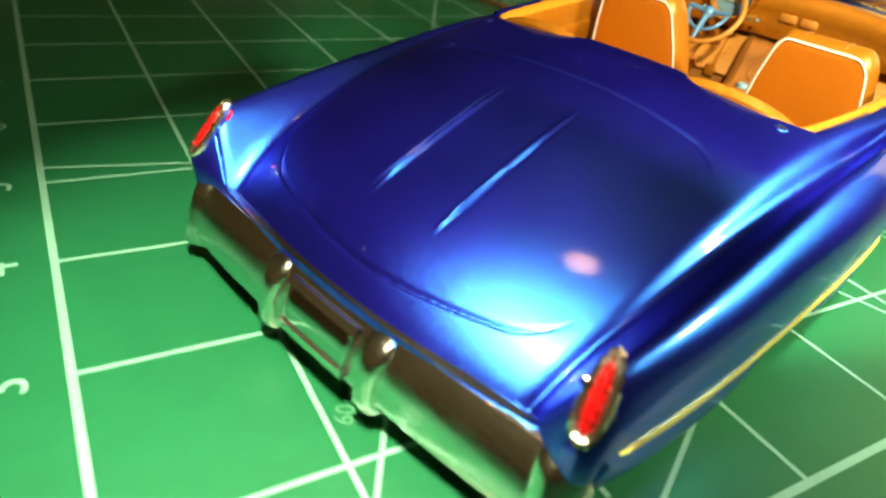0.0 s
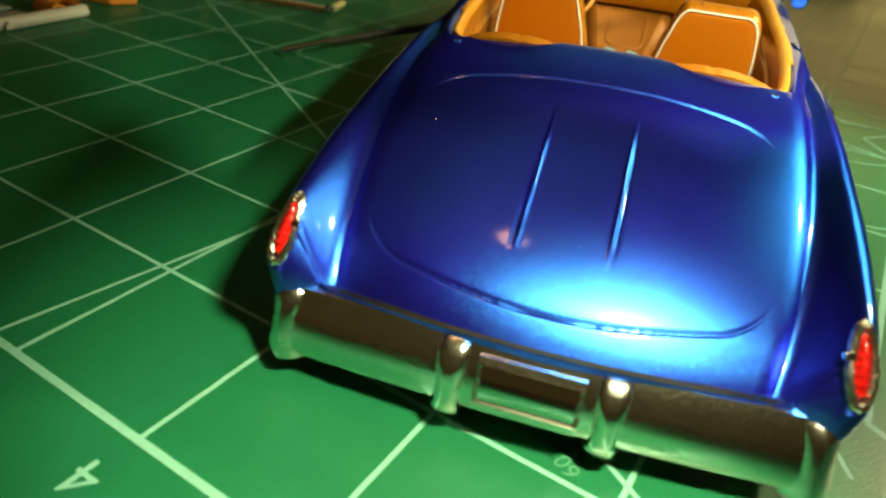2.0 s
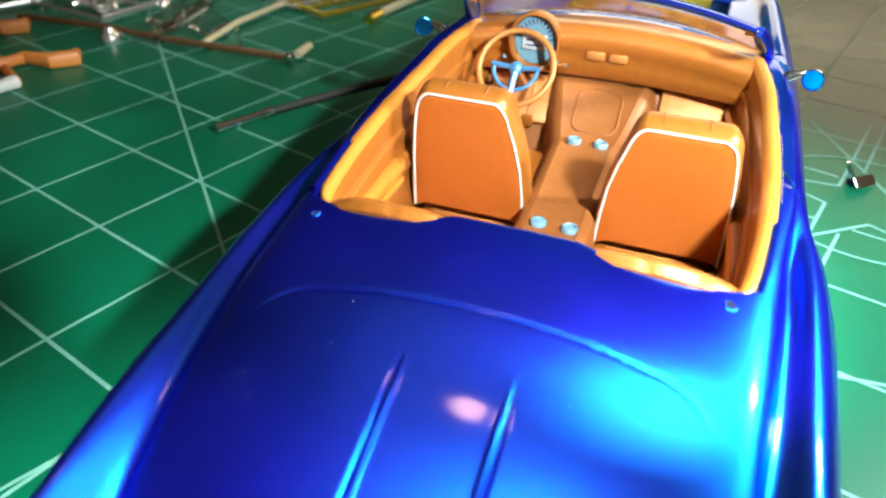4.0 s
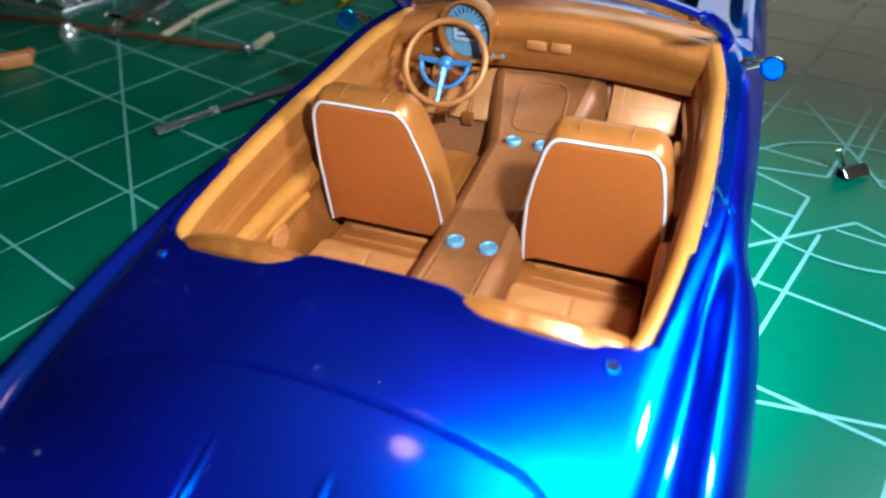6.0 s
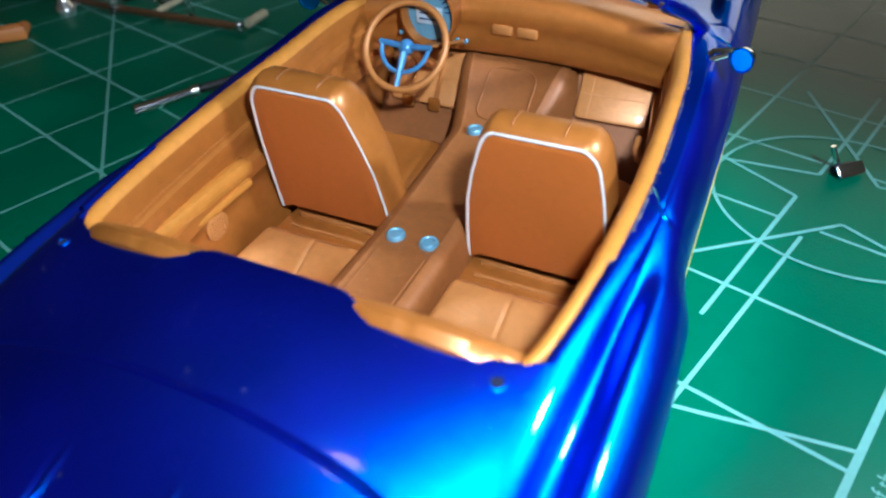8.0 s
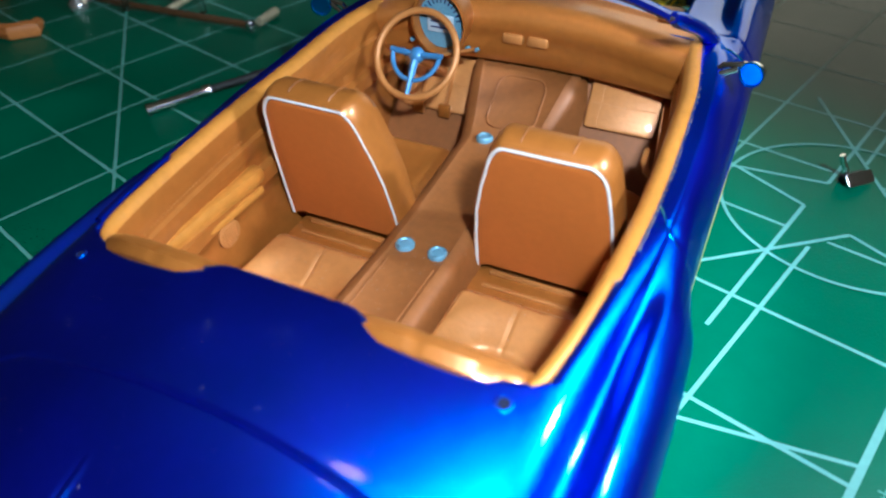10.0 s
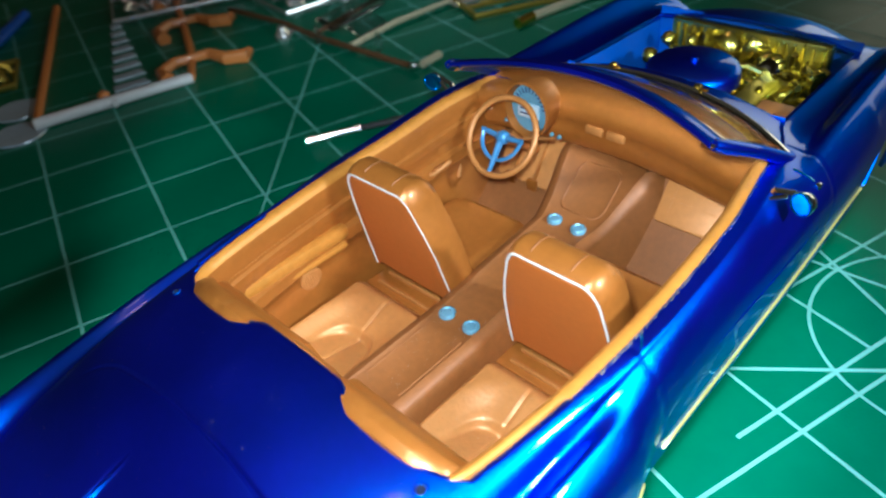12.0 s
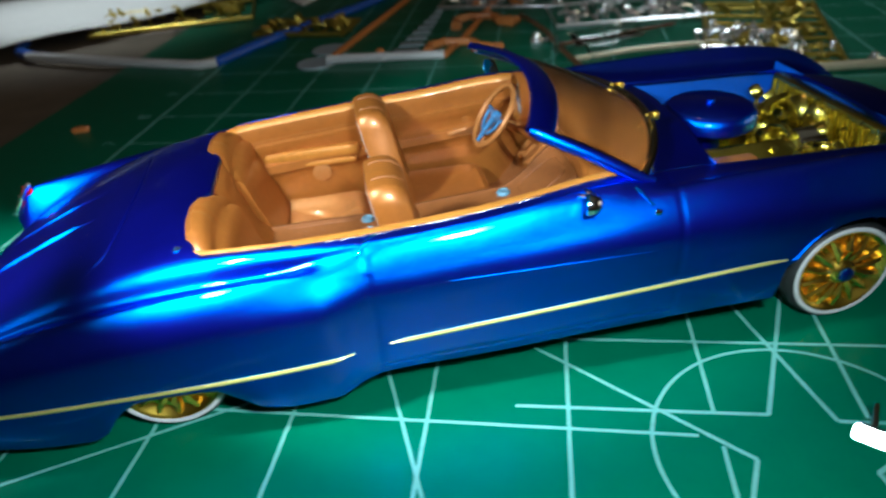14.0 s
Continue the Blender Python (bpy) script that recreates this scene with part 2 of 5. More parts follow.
def slab(name, x0, y0, z0, x1, y1, z1, mat, label, category, bevel=0.0):
    bm = bmesh.new()
    box(bm, x0, y0, z0, x1, y1, z1, bevel)
    ob = new(name, mesh_of(name, bm, mat, False))
    return tagged(ob, label, category, kind="structure")


slab("table_top", -700, -700, -32, 1300, 1300, -2, TABLE, "dark wooden work table under the cutting mat", "table", 3)
for lx in (-620, 1220):
    for ly in (-620, 1220):
        slab("table_leg", lx - 30, ly - 30, -700, lx + 30, ly + 30, -32, TABLE, "square dark wooden leg of the work table", "table leg", 2)
slab("wall_north", -1500, 2480, -700, 2500, 2500, 1700, WALL, "dim plain room wall behind the table", "wall")
slab("wall_south", -1500, -1500, -700, 2500, -1480, 1700, WALL, "dim plain room wall behind the camera", "wall")
slab("wall_east", 2500, -1500, -700, 2520, 2500, 1700, WALL, "dim plain room wall beside the table", "wall")
slab("wall_west", -1520, -1500, -700, -1500, 2500, 1700, WALL, "dim plain room wall beside the table", "wall")
slab("floor", -1500, -1500, -720, 2500, 2500, -700, TABLE, "dark floor of the room", "floor")
slab("ceiling", -1500, -1500, 1700, 2500, 2500, 1720, WALL, "dim ceiling of the room", "ceiling")

mat_ob = thing("cutting_mat", "green self-healing cutting mat with a printed inch grid", "cutting mat")
bm = bmesh.new()
box(bm, -2.0 * I, -0.2 * I, -2, 23.6 * I, 17.6 * I, 0, 0.5)
part("mat_sheet", bm, MAT, mat_ob, smooth=False)

LINE_Z = 0.03


def strip(bm, x0, y0, x1, y1, w):
    """A printed line, in inches, w millimetres wide."""
    a, b = Vector((x0 * I, y0 * I, LINE_Z)), Vector((x1 * I, y1 * I, LINE_Z))
    d = (b - a).normalized()
    s = Vector((-d.y, d.x, 0)) * w / 2
    bm.faces.new([bm.verts.new(p) for p in (a - s, b - s, b + s, a + s)])


def printed(name, segs, w, lift=0.0):
    bm = bmesh.new()
    for s in segs:
        strip(bm, *s, w)
    for v in bm.verts:
        v.co.z += lift
    return part(name, bm, INK, mat_ob, smooth=False)


# the inch grid; it stops round the star figure
TOP = 17
across = [(0, y, 22, y) for y in range(4, TOP + 1)] + [(0, 3, 2.9, 3), (0, 2, 3.2, 2.02), (3.2, 2.02, 6.86, 1.955), (8.3, 1.98, 22, 2), (2.9, 2.93, 22, 2.93)]
along = [(x, 1.07, x, TOP) for x in range(3, 23) if x not in (7, 8)] + [(1, 1.2, 1, TOP), (2, 1.4, 2, TOP)]
along += [(7, 2.17, 7, TOP), (7, 1.07, 7, 1.87), (8, 2.17, 8, TOP), (8, 1.07, 8, 1.8)]
for seg in across:
    printed("grid_line", [seg], 0.75)
for seg in along:
    printed("grid_line", [seg], 0.75, 0.012)
for seg in [(0, 1.2, 0, TOP), (2.4, 1.07, 22, 1.07), (2.4, 1.07, 2.28, 0.85), (22, 1.07, 22, TOP)]:
    printed("border_line", [seg], 1.15, 0.024)
for seg in [(0.55, 0.95, 9.8, 16.97), (1.2, 1.0, 6, 5.8), (1.9, 1.1, 5.2, 3.0), (4.45, 2.95, 5.16, 1.07), (0, 5.23, 3.2, 4.77)]:
    printed("angle_line", [seg], 0.7, 0.036)
C = (7.55, 1.85)
star = []
for k in range(5):
    a = radians(120.7 + 72 * k)
    cx, cy = C[0] + 0.37 * math.cos(a), C[1] + 0.37 * math.sin(a)
    for turn, length in ((180, 1.74), (72, 1.78)):
        b = radians(turn + 72 * k)
        star.append((cx, cy, cx + length * math.cos(b), cy + length * math.sin(b)))
for k, seg in enumerate(star):
    printed("star_line", [seg], 0.8, 0.048 + 0.004 * k)
circle = [(C[0] + math.cos(radians(a)), C[1] + math.sin(radians(a)), C[0] + math.cos(radians(a + 4)), C[1] + math.sin(radians(a + 4))) for a in range(0, 360, 4)]
printed("circle_line", circle, 0.7, 0.1)


def lettering(name, body, x, y, size, turn, parent=mat_ob, mat=INK, z=0.07):
    """Printed characters in the built-in font, centred at inches x, y."""
    data = bpy.data.curves.new(name, "FONT")
    data.body, data.size, data.align_x, data.align_y = body, size * MM, "CENTER", "CENTER"
    tmp = new("type", data)
    me = bpy.data.meshes.new_from_object(tmp.evaluated_get(bpy.context.evaluated_depsgraph_get()))
    bpy.data.objects.remove(tmp)
    me.materials.clear()
    me.materials.append(mat)
    ob = new(name, me)
    ob.parent = parent
    ob.matrix_basis = pose(x * I * MM, y * I * MM, z * MM, 0, 0, turn)
    return ob


for k in range(2, TOP):
    lettering("digit", str(k), -0.27, k, 7.5, 90)
lettering("printed_word", "of the", 5.03, 0.92, 3.1, 0)
lettering("angle_mark", "60", 1.1, 2.29, 3.4, 60, mat=INK_FAINT)

# ---------------------------------------------------------------- the model car: body shell
car = thing("model_car", "candy blue scale model convertible with tan interior on a cutting mat", "model car", m=CAR_POSE)

TAIL, NOSE = -11.0, 202.0
zc = curve_of([(-11, 13.2), (-9, 15.7), (-7, 17.7), (-5, 19.3), (0, 22.3), (10, 26.9), (22, 31.5), (32, 34.2), (44, 35.5), (60, 36), (116, 39.5), (124, 38.8), (135, 37.8), (150, 37), (175, 36), (192, 33.5), (199, 29), (202, 22)])
xe = curve_of([(-12.8, 24), (-5, 25.5), (10, 27), (30, 28), (46, 28.8), (52, 29.7), (62, 30.8), (80, 31.6), (100, 31.2), (116, 29.3), (126, 28), (140, 23.5), (180, 23), (199, 18), (202, 13)])
ze = curve_of([(-11, 12.4), (-9, 14.7), (-7, 16.5), (-5, 18.0), (0, 20.7), (10, 25), (22, 29), (32, 31.7), (46, 33.6), (62, 34.4), (90, 36), (116, 38.2), (126, 37), (140, 34.5), (180, 33), (199, 25), (202, 18)])
xv = curve_of([(-12.8, 27), (-5, 28.5), (10, 30.3), (30, 31.9), (46, 33.0), (56, 33.4), (62, 33.9), (70, 34.4), (80, 34.6), (100, 34.3), (116, 33.0), (126, 31.6), (140, 29.5), (180, 28.5), (199, 22), (202, 16)])
zv = curve_of([(-11, 12.2), (-9, 14.4), (-7, 16.1), (-5, 17.5), (0, 20.0), (10, 23.6), (22, 26.7), (32, 28.5), (46, 30.0), (56, 30.6), (61, 31.4), (66, 32.5), (70, 33.2), (76, 34.0), (90, 35.3), (116, 37.5), (126, 36.5), (140, 35), (180, 33.5), (199, 26), (202, 19)])
xf = curve_of([(-12.8, 33.0), (0, 34.3), (23, 35.6), (41, 36), (57, 36.4), (66, 36.9), (70, 36.9), (76, 36.8), (90, 36.8), (108, 36.5), (116, 36.0), (126, 34.8), (140, 33.5), (180, 32.5), (199, 26), (202, 18)])
zf = curve_of([(-11, 20.8), (-10.4, 21.9), (-9, 22.9), (-5, 23.8), (0, 24.5), (23, 27.7), (41, 30.1), (57, 31.2), (62, 31.0), (66, 30.6), (70, 30.3), (76, 30.4), (90, 31.4), (108, 33.0), (116, 34.0), (126, 35.7), (140, 36.9), (165, 37.3), (185, 35.6), (199, 27.5), (202, 20)])
xs = curve_of([(-12.8, 34.8), (-11.5, 35.7), (0, 37.2), (23, 38.8), (57, 40.0), (64, 39.9), (69, 38.8), (74, 38.0), (116, 38.3), (140, 38.0), (180, 37.0), (199, 29), (202, 20)])
zs = curve_of([(-12.8, 18), (0, 20.5), (23, 23), (57, 25.5), (66, 25.2), (74, 25.6), (90, 26.6), (116, 29), (140, 30.5), (165, 31), (185, 29), (199, 24), (202, 17)])
xm = curve_of([(-12.8, 35.4), (0, 37.1), (23, 38.6), (57, 39.6), (65, 39.4), (69.5, 38.3), (74, 37.6), (116, 38.0), (165, 37.6), (185, 37), (199, 29.5), (202, 20.5)])
zm = curve_of([(-12.8, 13.4), (13, 13.7), (37.6, 14.4), (68, 15.7), (116, 19.0), (146, 20.7), (160, 21), (202, 16)])
low = curve_of([(-12.8, 6.5), (0, 5.0), (15, 3.9), (21, 4.0), (24, 5.2), (27, 8.8), (31, 11.4), (37, 12.2), (44, 11.6), (48, 9.2), (51.7, 6.4), (58, 5.4), (65, 5.7), (70, 7.4), (75, 8.4), (94, 9.0), (113, 10.1), (145, 11), (175, 10.5), (199, 10), (202, 10)])


def bottom(y):
    d = 13.6 ** 2 - (y - 161.5) ** 2
    return max(low(y), 13.0 + math.sqrt(d)) if d > 0 else low(y)


def section(y):
    b = bottom(y)
    c, e = zc(y), ze(y)
    z6 = max(zm(y), b + 0.8)
    z5 = max(zs(y), b + 2.0)
    return [(0, c), (xe(y) * 0.5, c - (c - e) * 0.2), (xe(y), e), (xv(y), zv(y)), (xf(y), zf(y)), (xs(y), z5), (xm(y), z6), (xm(y) - 0.5, (z6 * 0.9 + b * 1.1) / 2), (xm(y) - 1.7, b)]


def spline(c, s):
    k = min(int(s), len(c) - 2)
    t = s - k
    p1, p2 = c[k], c[k + 1]
    p0 = c[k - 1] if k else (-c[1][0], c[1][1])
    p3 = c[k + 2] if k + 2 < len(c) else (2 * p2[0] - p1[0], 2 * p2[1] - p1[1])
    out = []
    for a, b, d, e in zip(p0, p1, p2, p3):
        out.append(0.5 * (2 * b + (d - a) * t + (2 * a - 5 * b + 4 * d - e) * t * t + (3 * b - a - 3 * d + e) * t ** 3))
    return out


def bow(x, y):
    """The tail is bowed: the fender ends lie further ahead than its middle."""
    return 5.0 * (x / 36) ** 2 * max((20 - y) / 32.8, 0) ** 1.5


def groove(d, depth, w):
    return -depth * math.exp(-(d / w) ** 2)


def lid_line(x, y):
    """Distance from the boot lid's edge, a rounded box that narrows towards the tail."""
    hx, y0, y1, r = 26.6, -7.6 + 0.0055 * x * x, 30.5 - 0.004 * x * x, 7.0
    qx, qy = abs(x) - hx + r, abs(y - (y0 + y1) / 2) - (y1 - y0) / 2 + r
    return math.hypot(max(qx, 0), max(qy, 0)) + min(max(qx, qy), 0) - r


def relief(x, y, s):
    """Panel gaps, ribs and pin holes of the shell."""
    h = 0.0
    ax = abs(x)
    if s <= 2.3 and y < 40:
        d = lid_line(x, y)
        if abs(d) < 1.5:
            h += groove(d, 0.26 * min(1, max(0, (25.6 - abs(x)) / 3.0)), 0.24)
        if abs(ax - 5.7) < 1.6 and -3 < y < 25:
            t = min(max((y + 1.6) / 5, 0), 1) * min(max((24 - y) / 10, 0), 1)
            h += 0.36 * t * math.exp(-((ax - 5.7) / 0.28) ** 2) - 0.22 * t * math.exp(-((ax - 6.3) / 0.28) ** 2)
    if s > 2:
        for gy, deep in ((73.0, 0.34), (127.0, 0.16)):
            if abs(y - gy) < 1.5:
                h += groove(y - gy, deep, 0.3)
        if s > 5.8 and 73 < y < 127:
            h += groove(s - 7.3, 0.3, 0.06)
    return h


def shell_point(s, y, side):
    x, z = spline(section(y), s)
    h = relief(x, y, s)
    if s > 4:
        x += h
    else:
        z += h
    return Vector((side * x, y + bow(x, y), z))


def lip_end(x):
    """Front edge of the rear deck, scalloped for the two rear seat backs."""
    a = abs(x)
    return 45.3 - 1.6 * (0.5 - 0.5 * math.cos(math.pi * min(max((a - 7.0) / 5.0, 0), 1))) + 2.4 * min(max((a - 23) / 5.3, 0), 1) ** 2


def shell():
    bm = bmesh.new()
    for side in (-1, 1):
        ss = [2 * k / 144 for k in range(145)]
        rows = []
        for k in range(300):
            row = []
            for s in ss:
                x_at = spline(section(30), s)[0]
                y = TAIL + (lip_end(x_at) - TAIL) * k / 299
                row.append(shell_point(s, y, side))
            rows.append(row)
        # the deck's edge turns down into the cockpit
        last = rows[-1]
        for o, h in ((0.25, -0.03), (0.45, -0.13), (0.6, -0.3), (0.68, -0.6), (0.68, -1.8)):
            rows.append([p + Vector((0, o, h)) for p in last])
        grid(bm, rows)
        # tail panel below the deck and fender ends
        ss2 = ss + [2 + 6 * k / 60 for k in range(1, 61)]
        top = [shell_point(s, TAIL, side) for s in ss2]
        grid(bm, [top, [p + Vector((0, -0.25, -0.5)) for p in top[:]], [Vector((p.x, p.y - 0.25 - 4.5 * max(p.z - 14.5, 0) / 9, 13.5 + 0.35 * (p.z - 13.5))) for p in top], [Vector((p.x * 0.985, p.y + 0.2 - 4.2 * max(p.z - 14.5, 0) / 9, 10.5 + 0.1 * (p.z - 13.5))) for p in top], [Vector((p.x * 0.97, p.y + 1.0 - 3.2 * max(p.z - 14.5, 0) / 9, 8.5)) for p in top]])
        # sides
        edge = lip_end(spline(section(30), 2)[0])
        ys = [TAIL + (edge - TAIL) * k / 299 for k in range(300)] + list(np.linspace(edge, NOSE, 280))[1:]
        grid(bm, [[shell_point(2 + 6 * k / 64, y, side) for k in range(65)] for y in ys])
        # cowl, nose
        for a, b, n in ((119.0, 139.5, 40), (179, NOSE, 40)):
            grid(bm, [[shell_point(s, a + (b - a) * k / n, side) for s in ss[::2]] for k in range(n + 1)])
        nose = [shell_point(s, NOSE, side) for s in ss2]
        grid(bm, [nose, [Vector((p.x * 0.9, p.y + 1.5, 10 + 0.8 * (p.z - 10))) for p in nose], [Vector((p.x * 0.8, p.y + 1.6, 10)) for p in nose]])
    bmesh.ops.remove_doubles(bm, verts=bm.verts, dist=0.02)
    return bm


body = part("body_shell", shell(), BLUE, car, "glossy candy blue metallic body shell with panel gaps")
sol = body.modifiers.new("thickness", "SOLIDIFY")
sol.thickness, sol.offset = 0.9 * MM, -1

# underside that carries the wheels
bm = bmesh.new()
box(bm, -31, -6, 8, 31, 27, 11, 0.5)
box(bm, -31, 27, 7.5, 31, 48, 10, 0.5)
box(bm, -33, 48, 8, 33, 144, 9.8, 0.5)
box(bm, -26, 146, 8, 26, 198, 11, 0.5)
part("chassis", bm, DARK, car, "dark chassis plate under the body", smooth=False)

# ---- side trim
for side in (-1, 1):
    for a, b, in ((-8.5, 69.0), (75.2, 147.6)):
        bm = bmesh.new()
        rows = []
        n = 60
        for k in range(n + 1):
            y = a + (b - a) * k / n
            x, z = xm(y), zm(y)
            e = min(1, min(k, n - k) / 3 + 0.15)
            rows.append([Vector((side * (x - 0.12 + o), y + bow(x, y), z + h * e)) for o, h in ((-0.5, -0.5), (0.3, -0.4), (0.5, 0), (0.3, 0.4), (-0.5, 0.5))])
        grid(bm, rows)
        part("side_trim", bm, BRASS, car, "thin yellow chrome side trim strip")

# ---- rear bumper
bumper_arc = lambda x: -10.3 + 2.6 * (abs(x) / 36) ** 2.2


def bumper():
    bm = bmesh.new()
    prof = [(2.2, 13.4), (1.0, 13.65)]
    prof += [(-2.7 + 2.6 * ((z - 6.2) / 7.2) ** 2, z) for z in np.linspace(13.4, 6.2, 12)]
    prof += [(-2.7 + 1.4 * ((6.2 - z) / 1.6) ** 2, z) for z in (5.8, 5.4, 5.0, 4.7, 4.6)] + [(0.6, 4.6)]
    rows = []
    for k in range(81):
        x = -33.6 + 67.2 * k / 80
        drop = 1.0 * (abs(x) / 35) ** 2
        rows.append([Vector((x, bumper_arc(x) + o, z - drop)) for o, z in prof])
    grid(bm, rows)
    return bm


rear_bumper = part("rear_bumper", bumper(), CHROME_SOFT, car, "chrome wraparound rear bumper with two guards")
sol = rear_bumper.modifiers.new("thickness", "SOLIDIFY")
sol.thickness, sol.offset = 0.7 * MM, 1
for side in (-1, 1):
    bm = bmesh.new()
    # upright guard
    rows = []
    for z, w, o in ((13.5, 1.2, -0.2), (13.1, 1.9, -1.3), (12.0, 2.2, -2.2), (10.8, 2.1, -3.0), (9.4, 1.9, -3.4), (8.0, 1.8, -3.6), (6.0, 1.9, -3.75), (4.6, 2.1, -3.6), (3.9, 2.1, -3.2), (3.6, 1.3, -2.0)):
        rows.append([Vector((side * 9.6 + w * math.copysign(abs(math.sin(q)) ** 0.7, q), bumper_arc(9.6) - 0.5 + (o - 0.2) * max(math.cos(q), 0) ** 0.6, z)) for q in np.linspace(-math.pi / 2, math.pi / 2, 17)])
    grid(bm, rows)
    part("bumper_guard", bm, CHROME_SOFT, rear_bumper, "upright chrome bumper guard")
    bm = bmesh.new()
    # flared corner piece
    rows = []
    for z, w, o in ((13.4, 1.8, 0.2), (12.8, 2.7, -0.9), (11.4, 2.9, -1.6), (9.0, 3.1, -2.3), (6.5, 3.4, -2.8), (4.6, 3.9, -3.2), (3.8, 4.0, -3.2), (3.4, 2.8, -2.3)):
        rows.append([Vector((side * (32.8 + w * 0.95 * math.sin(q)), bumper_arc(33.3) - 0.9 + 2.4 * max(math.sin(q), 0) + (o - 0.4) * max(math.cos(q), 0), z)) for q in np.linspace(-math.pi / 2, math.pi / 2, 11)])
    grid(bm, rows)
    part("bumper_end", bm, CHROME_SOFT, rear_bumper, "flared chrome bumper end")
bm = bmesh.new()
lean = lambda z: bumper_arc(0) - 3.55 + 2.6 * ((max(z, 6.2) - 6.2) / 7.2) ** 2
for x0, x1, za, zb in ((-6.4, 6.4, 12.7, 11.8), (-6.2, 6.2, 7.2, 6.2), (-6.4, -5.8, 11.9, 7.0), (5.8, 6.4, 11.9, 7.0)):
    grid(bm, [[Vector((x, lean(z) + o, z)) for x in (x0, x1)] for z, o in ((za, 0.8), (za, -0.6), (zb, -0.6), (zb, 0.8))])
plate = part("plate_frame", bm, BEZEL, rear_bumper, "chrome number plate frame")
bm = bmesh.new()
grid(bm, [[Vector((x, lean(z) - 0.12, z)) for x in (-6.0, 6.0)] for z in (11.9, 10.4, 8.8, 7.0)])
part("plate_panel", bm, CHROME, rear_bumper, "blank recessed plate panel")

# ---- tail lamps
for side in (-1, 1):
    m = pose(side * 33.3, -6.9, 20.2, -36, 0, side * 14)
    bm = bmesh.new()
    ring = [(1.2 * math.cos(q) * (1 - 0.2 * math.sin(q)), 4.4 * math.sin(q)) for q in (2 * math.pi * k / 36 for k in range(36))]
    tube(bm, [m @ Vector((x, -0.8, z)) for x, z in ring], 0.6, 8, True, radii=[0.66 if k % 2 else 0.52 for k in range(36)])
    bez = part("tail_lamp_bezel", bm, BEZEL, car, "chrome oval tail lamp surround")
    bm = bmesh.new()
    rows = []
    for f, o in ((1.0, 0.6), (0.98, -0.6), (0.85, -1.2), (0.5, -1.6), (0.05, -1.7)):
        rows.append([m @ Vector((x * f * 0.68, o, z * f * 0.86)) for x, z in ring + ring[:1]])
    grid(bm, rows)
    lens = part("tail_lamp_lens", bm, RED, bez, "red oval tail lamp lens")
    bm = bmesh.new()
    for k in range(7):
        z = -3.0 + k
        half = 1.0 * math.sqrt(max(1 - (z / 4.2) ** 2, 0))
        tube(bm, [m @ Vector((x * half, -1.75 + 0.5 * x * x, z)) for x in np.linspace(-0.8, 0.8, 7)], 0.11, 6)
    part("lens_rib", bm, RED, lens, "fine moulded ribs across the red lens")
    bm = bmesh.new()
    box(bm, -0.8, -1.5, -0.5, 0.5, -0.4, 0.5, 0.3)
    bmesh.ops.transform(bm, matrix=m @ pose(-side * 1.35, 0, 0.9), verts=bm.verts)
    part("tail_lamp_tab", bm, CHROME, bez, "small chrome tab at the lamp's inner edge")

# ---- wheels


def wheel(y, side):
    m = Matrix.Translation((side * 28.4, y, 11.3)) @ pose(0, 0, 0, 0, 90 * side, 0)
    bm = bmesh.new()
    lathe(bm, [(8.6, -3.5), (10.2, -4), (11.0, -2.8), (11.3, 0), (11.2, 2.2), (10.8, 3.4), (10.2, 3.95), (8.6, 3.9), (8.6, -3.5)], 48, m)
    tyre = part("wheel", bm, RUBBER, car, "black tyre with whitewall and gold wire rim")
    bm = bmesh.new()
    lathe(bm, [(9.2, 3.7), (9.3, 4.15), (9.9, 4.2), (10.15, 4.0), (10.15, 3.8)], 48, m)
    part("whitewall", bm, WHITE, tyre, "narrow whitewall band")
    bm = bmesh.new()
    lathe(bm, [(9.25, 3.7), (9.0, 4.2), (8.4, 3.9), (7.6, 2.9), (6.4, 2.5), (5.2, 2.9), (4.4, 3.5), (3.4, 3.2), (2.8, 3.6), (2.2, 4.4), (1.4, 4.7), (0, 4.75)], 40, m)
    for k in range(14):
        q = 2 * math.pi * k / 14
        a = m @ Vector((2.6 * math.cos(q + 0.12), 2.6 * math.sin(q + 0.12), 3.6))
        b = m @ Vector((5.2 * math.cos(q), 5.2 * math.sin(q), 3.9))
        e = m @ Vector((8.2 * math.cos(q), 8.2 * math.sin(q), 3.4))
        tube(bm, [a, b, e], 0.6, 6, radii=[0.45, 0.85, 0.5])
    rim = part("rim", bm, GOLD, tyre, "gold plated wheel with raised ribs")
    bm = bmesh.new()
    lathe(bm, [(1.5, 4.55), (1.45, 5.1), (0.9, 5.5), (0, 5.6)], 20, m)
    part("hub_cap", bm, BLUE, tyre, "small blue hub cap")


for y in (35.2, 164.8):
    for side in (-1, 1):
        wheel(y, side)

# ---------------------------------------------------------------- interior
FLOOR = 10.0
bm = bmesh.new()
box(bm, -29, 44, FLOOR - 0.6, 29, 126, FLOOR, 0.2)
part("cabin_floor", bm, CONSOLE, car, "tan moulded cabin floor")

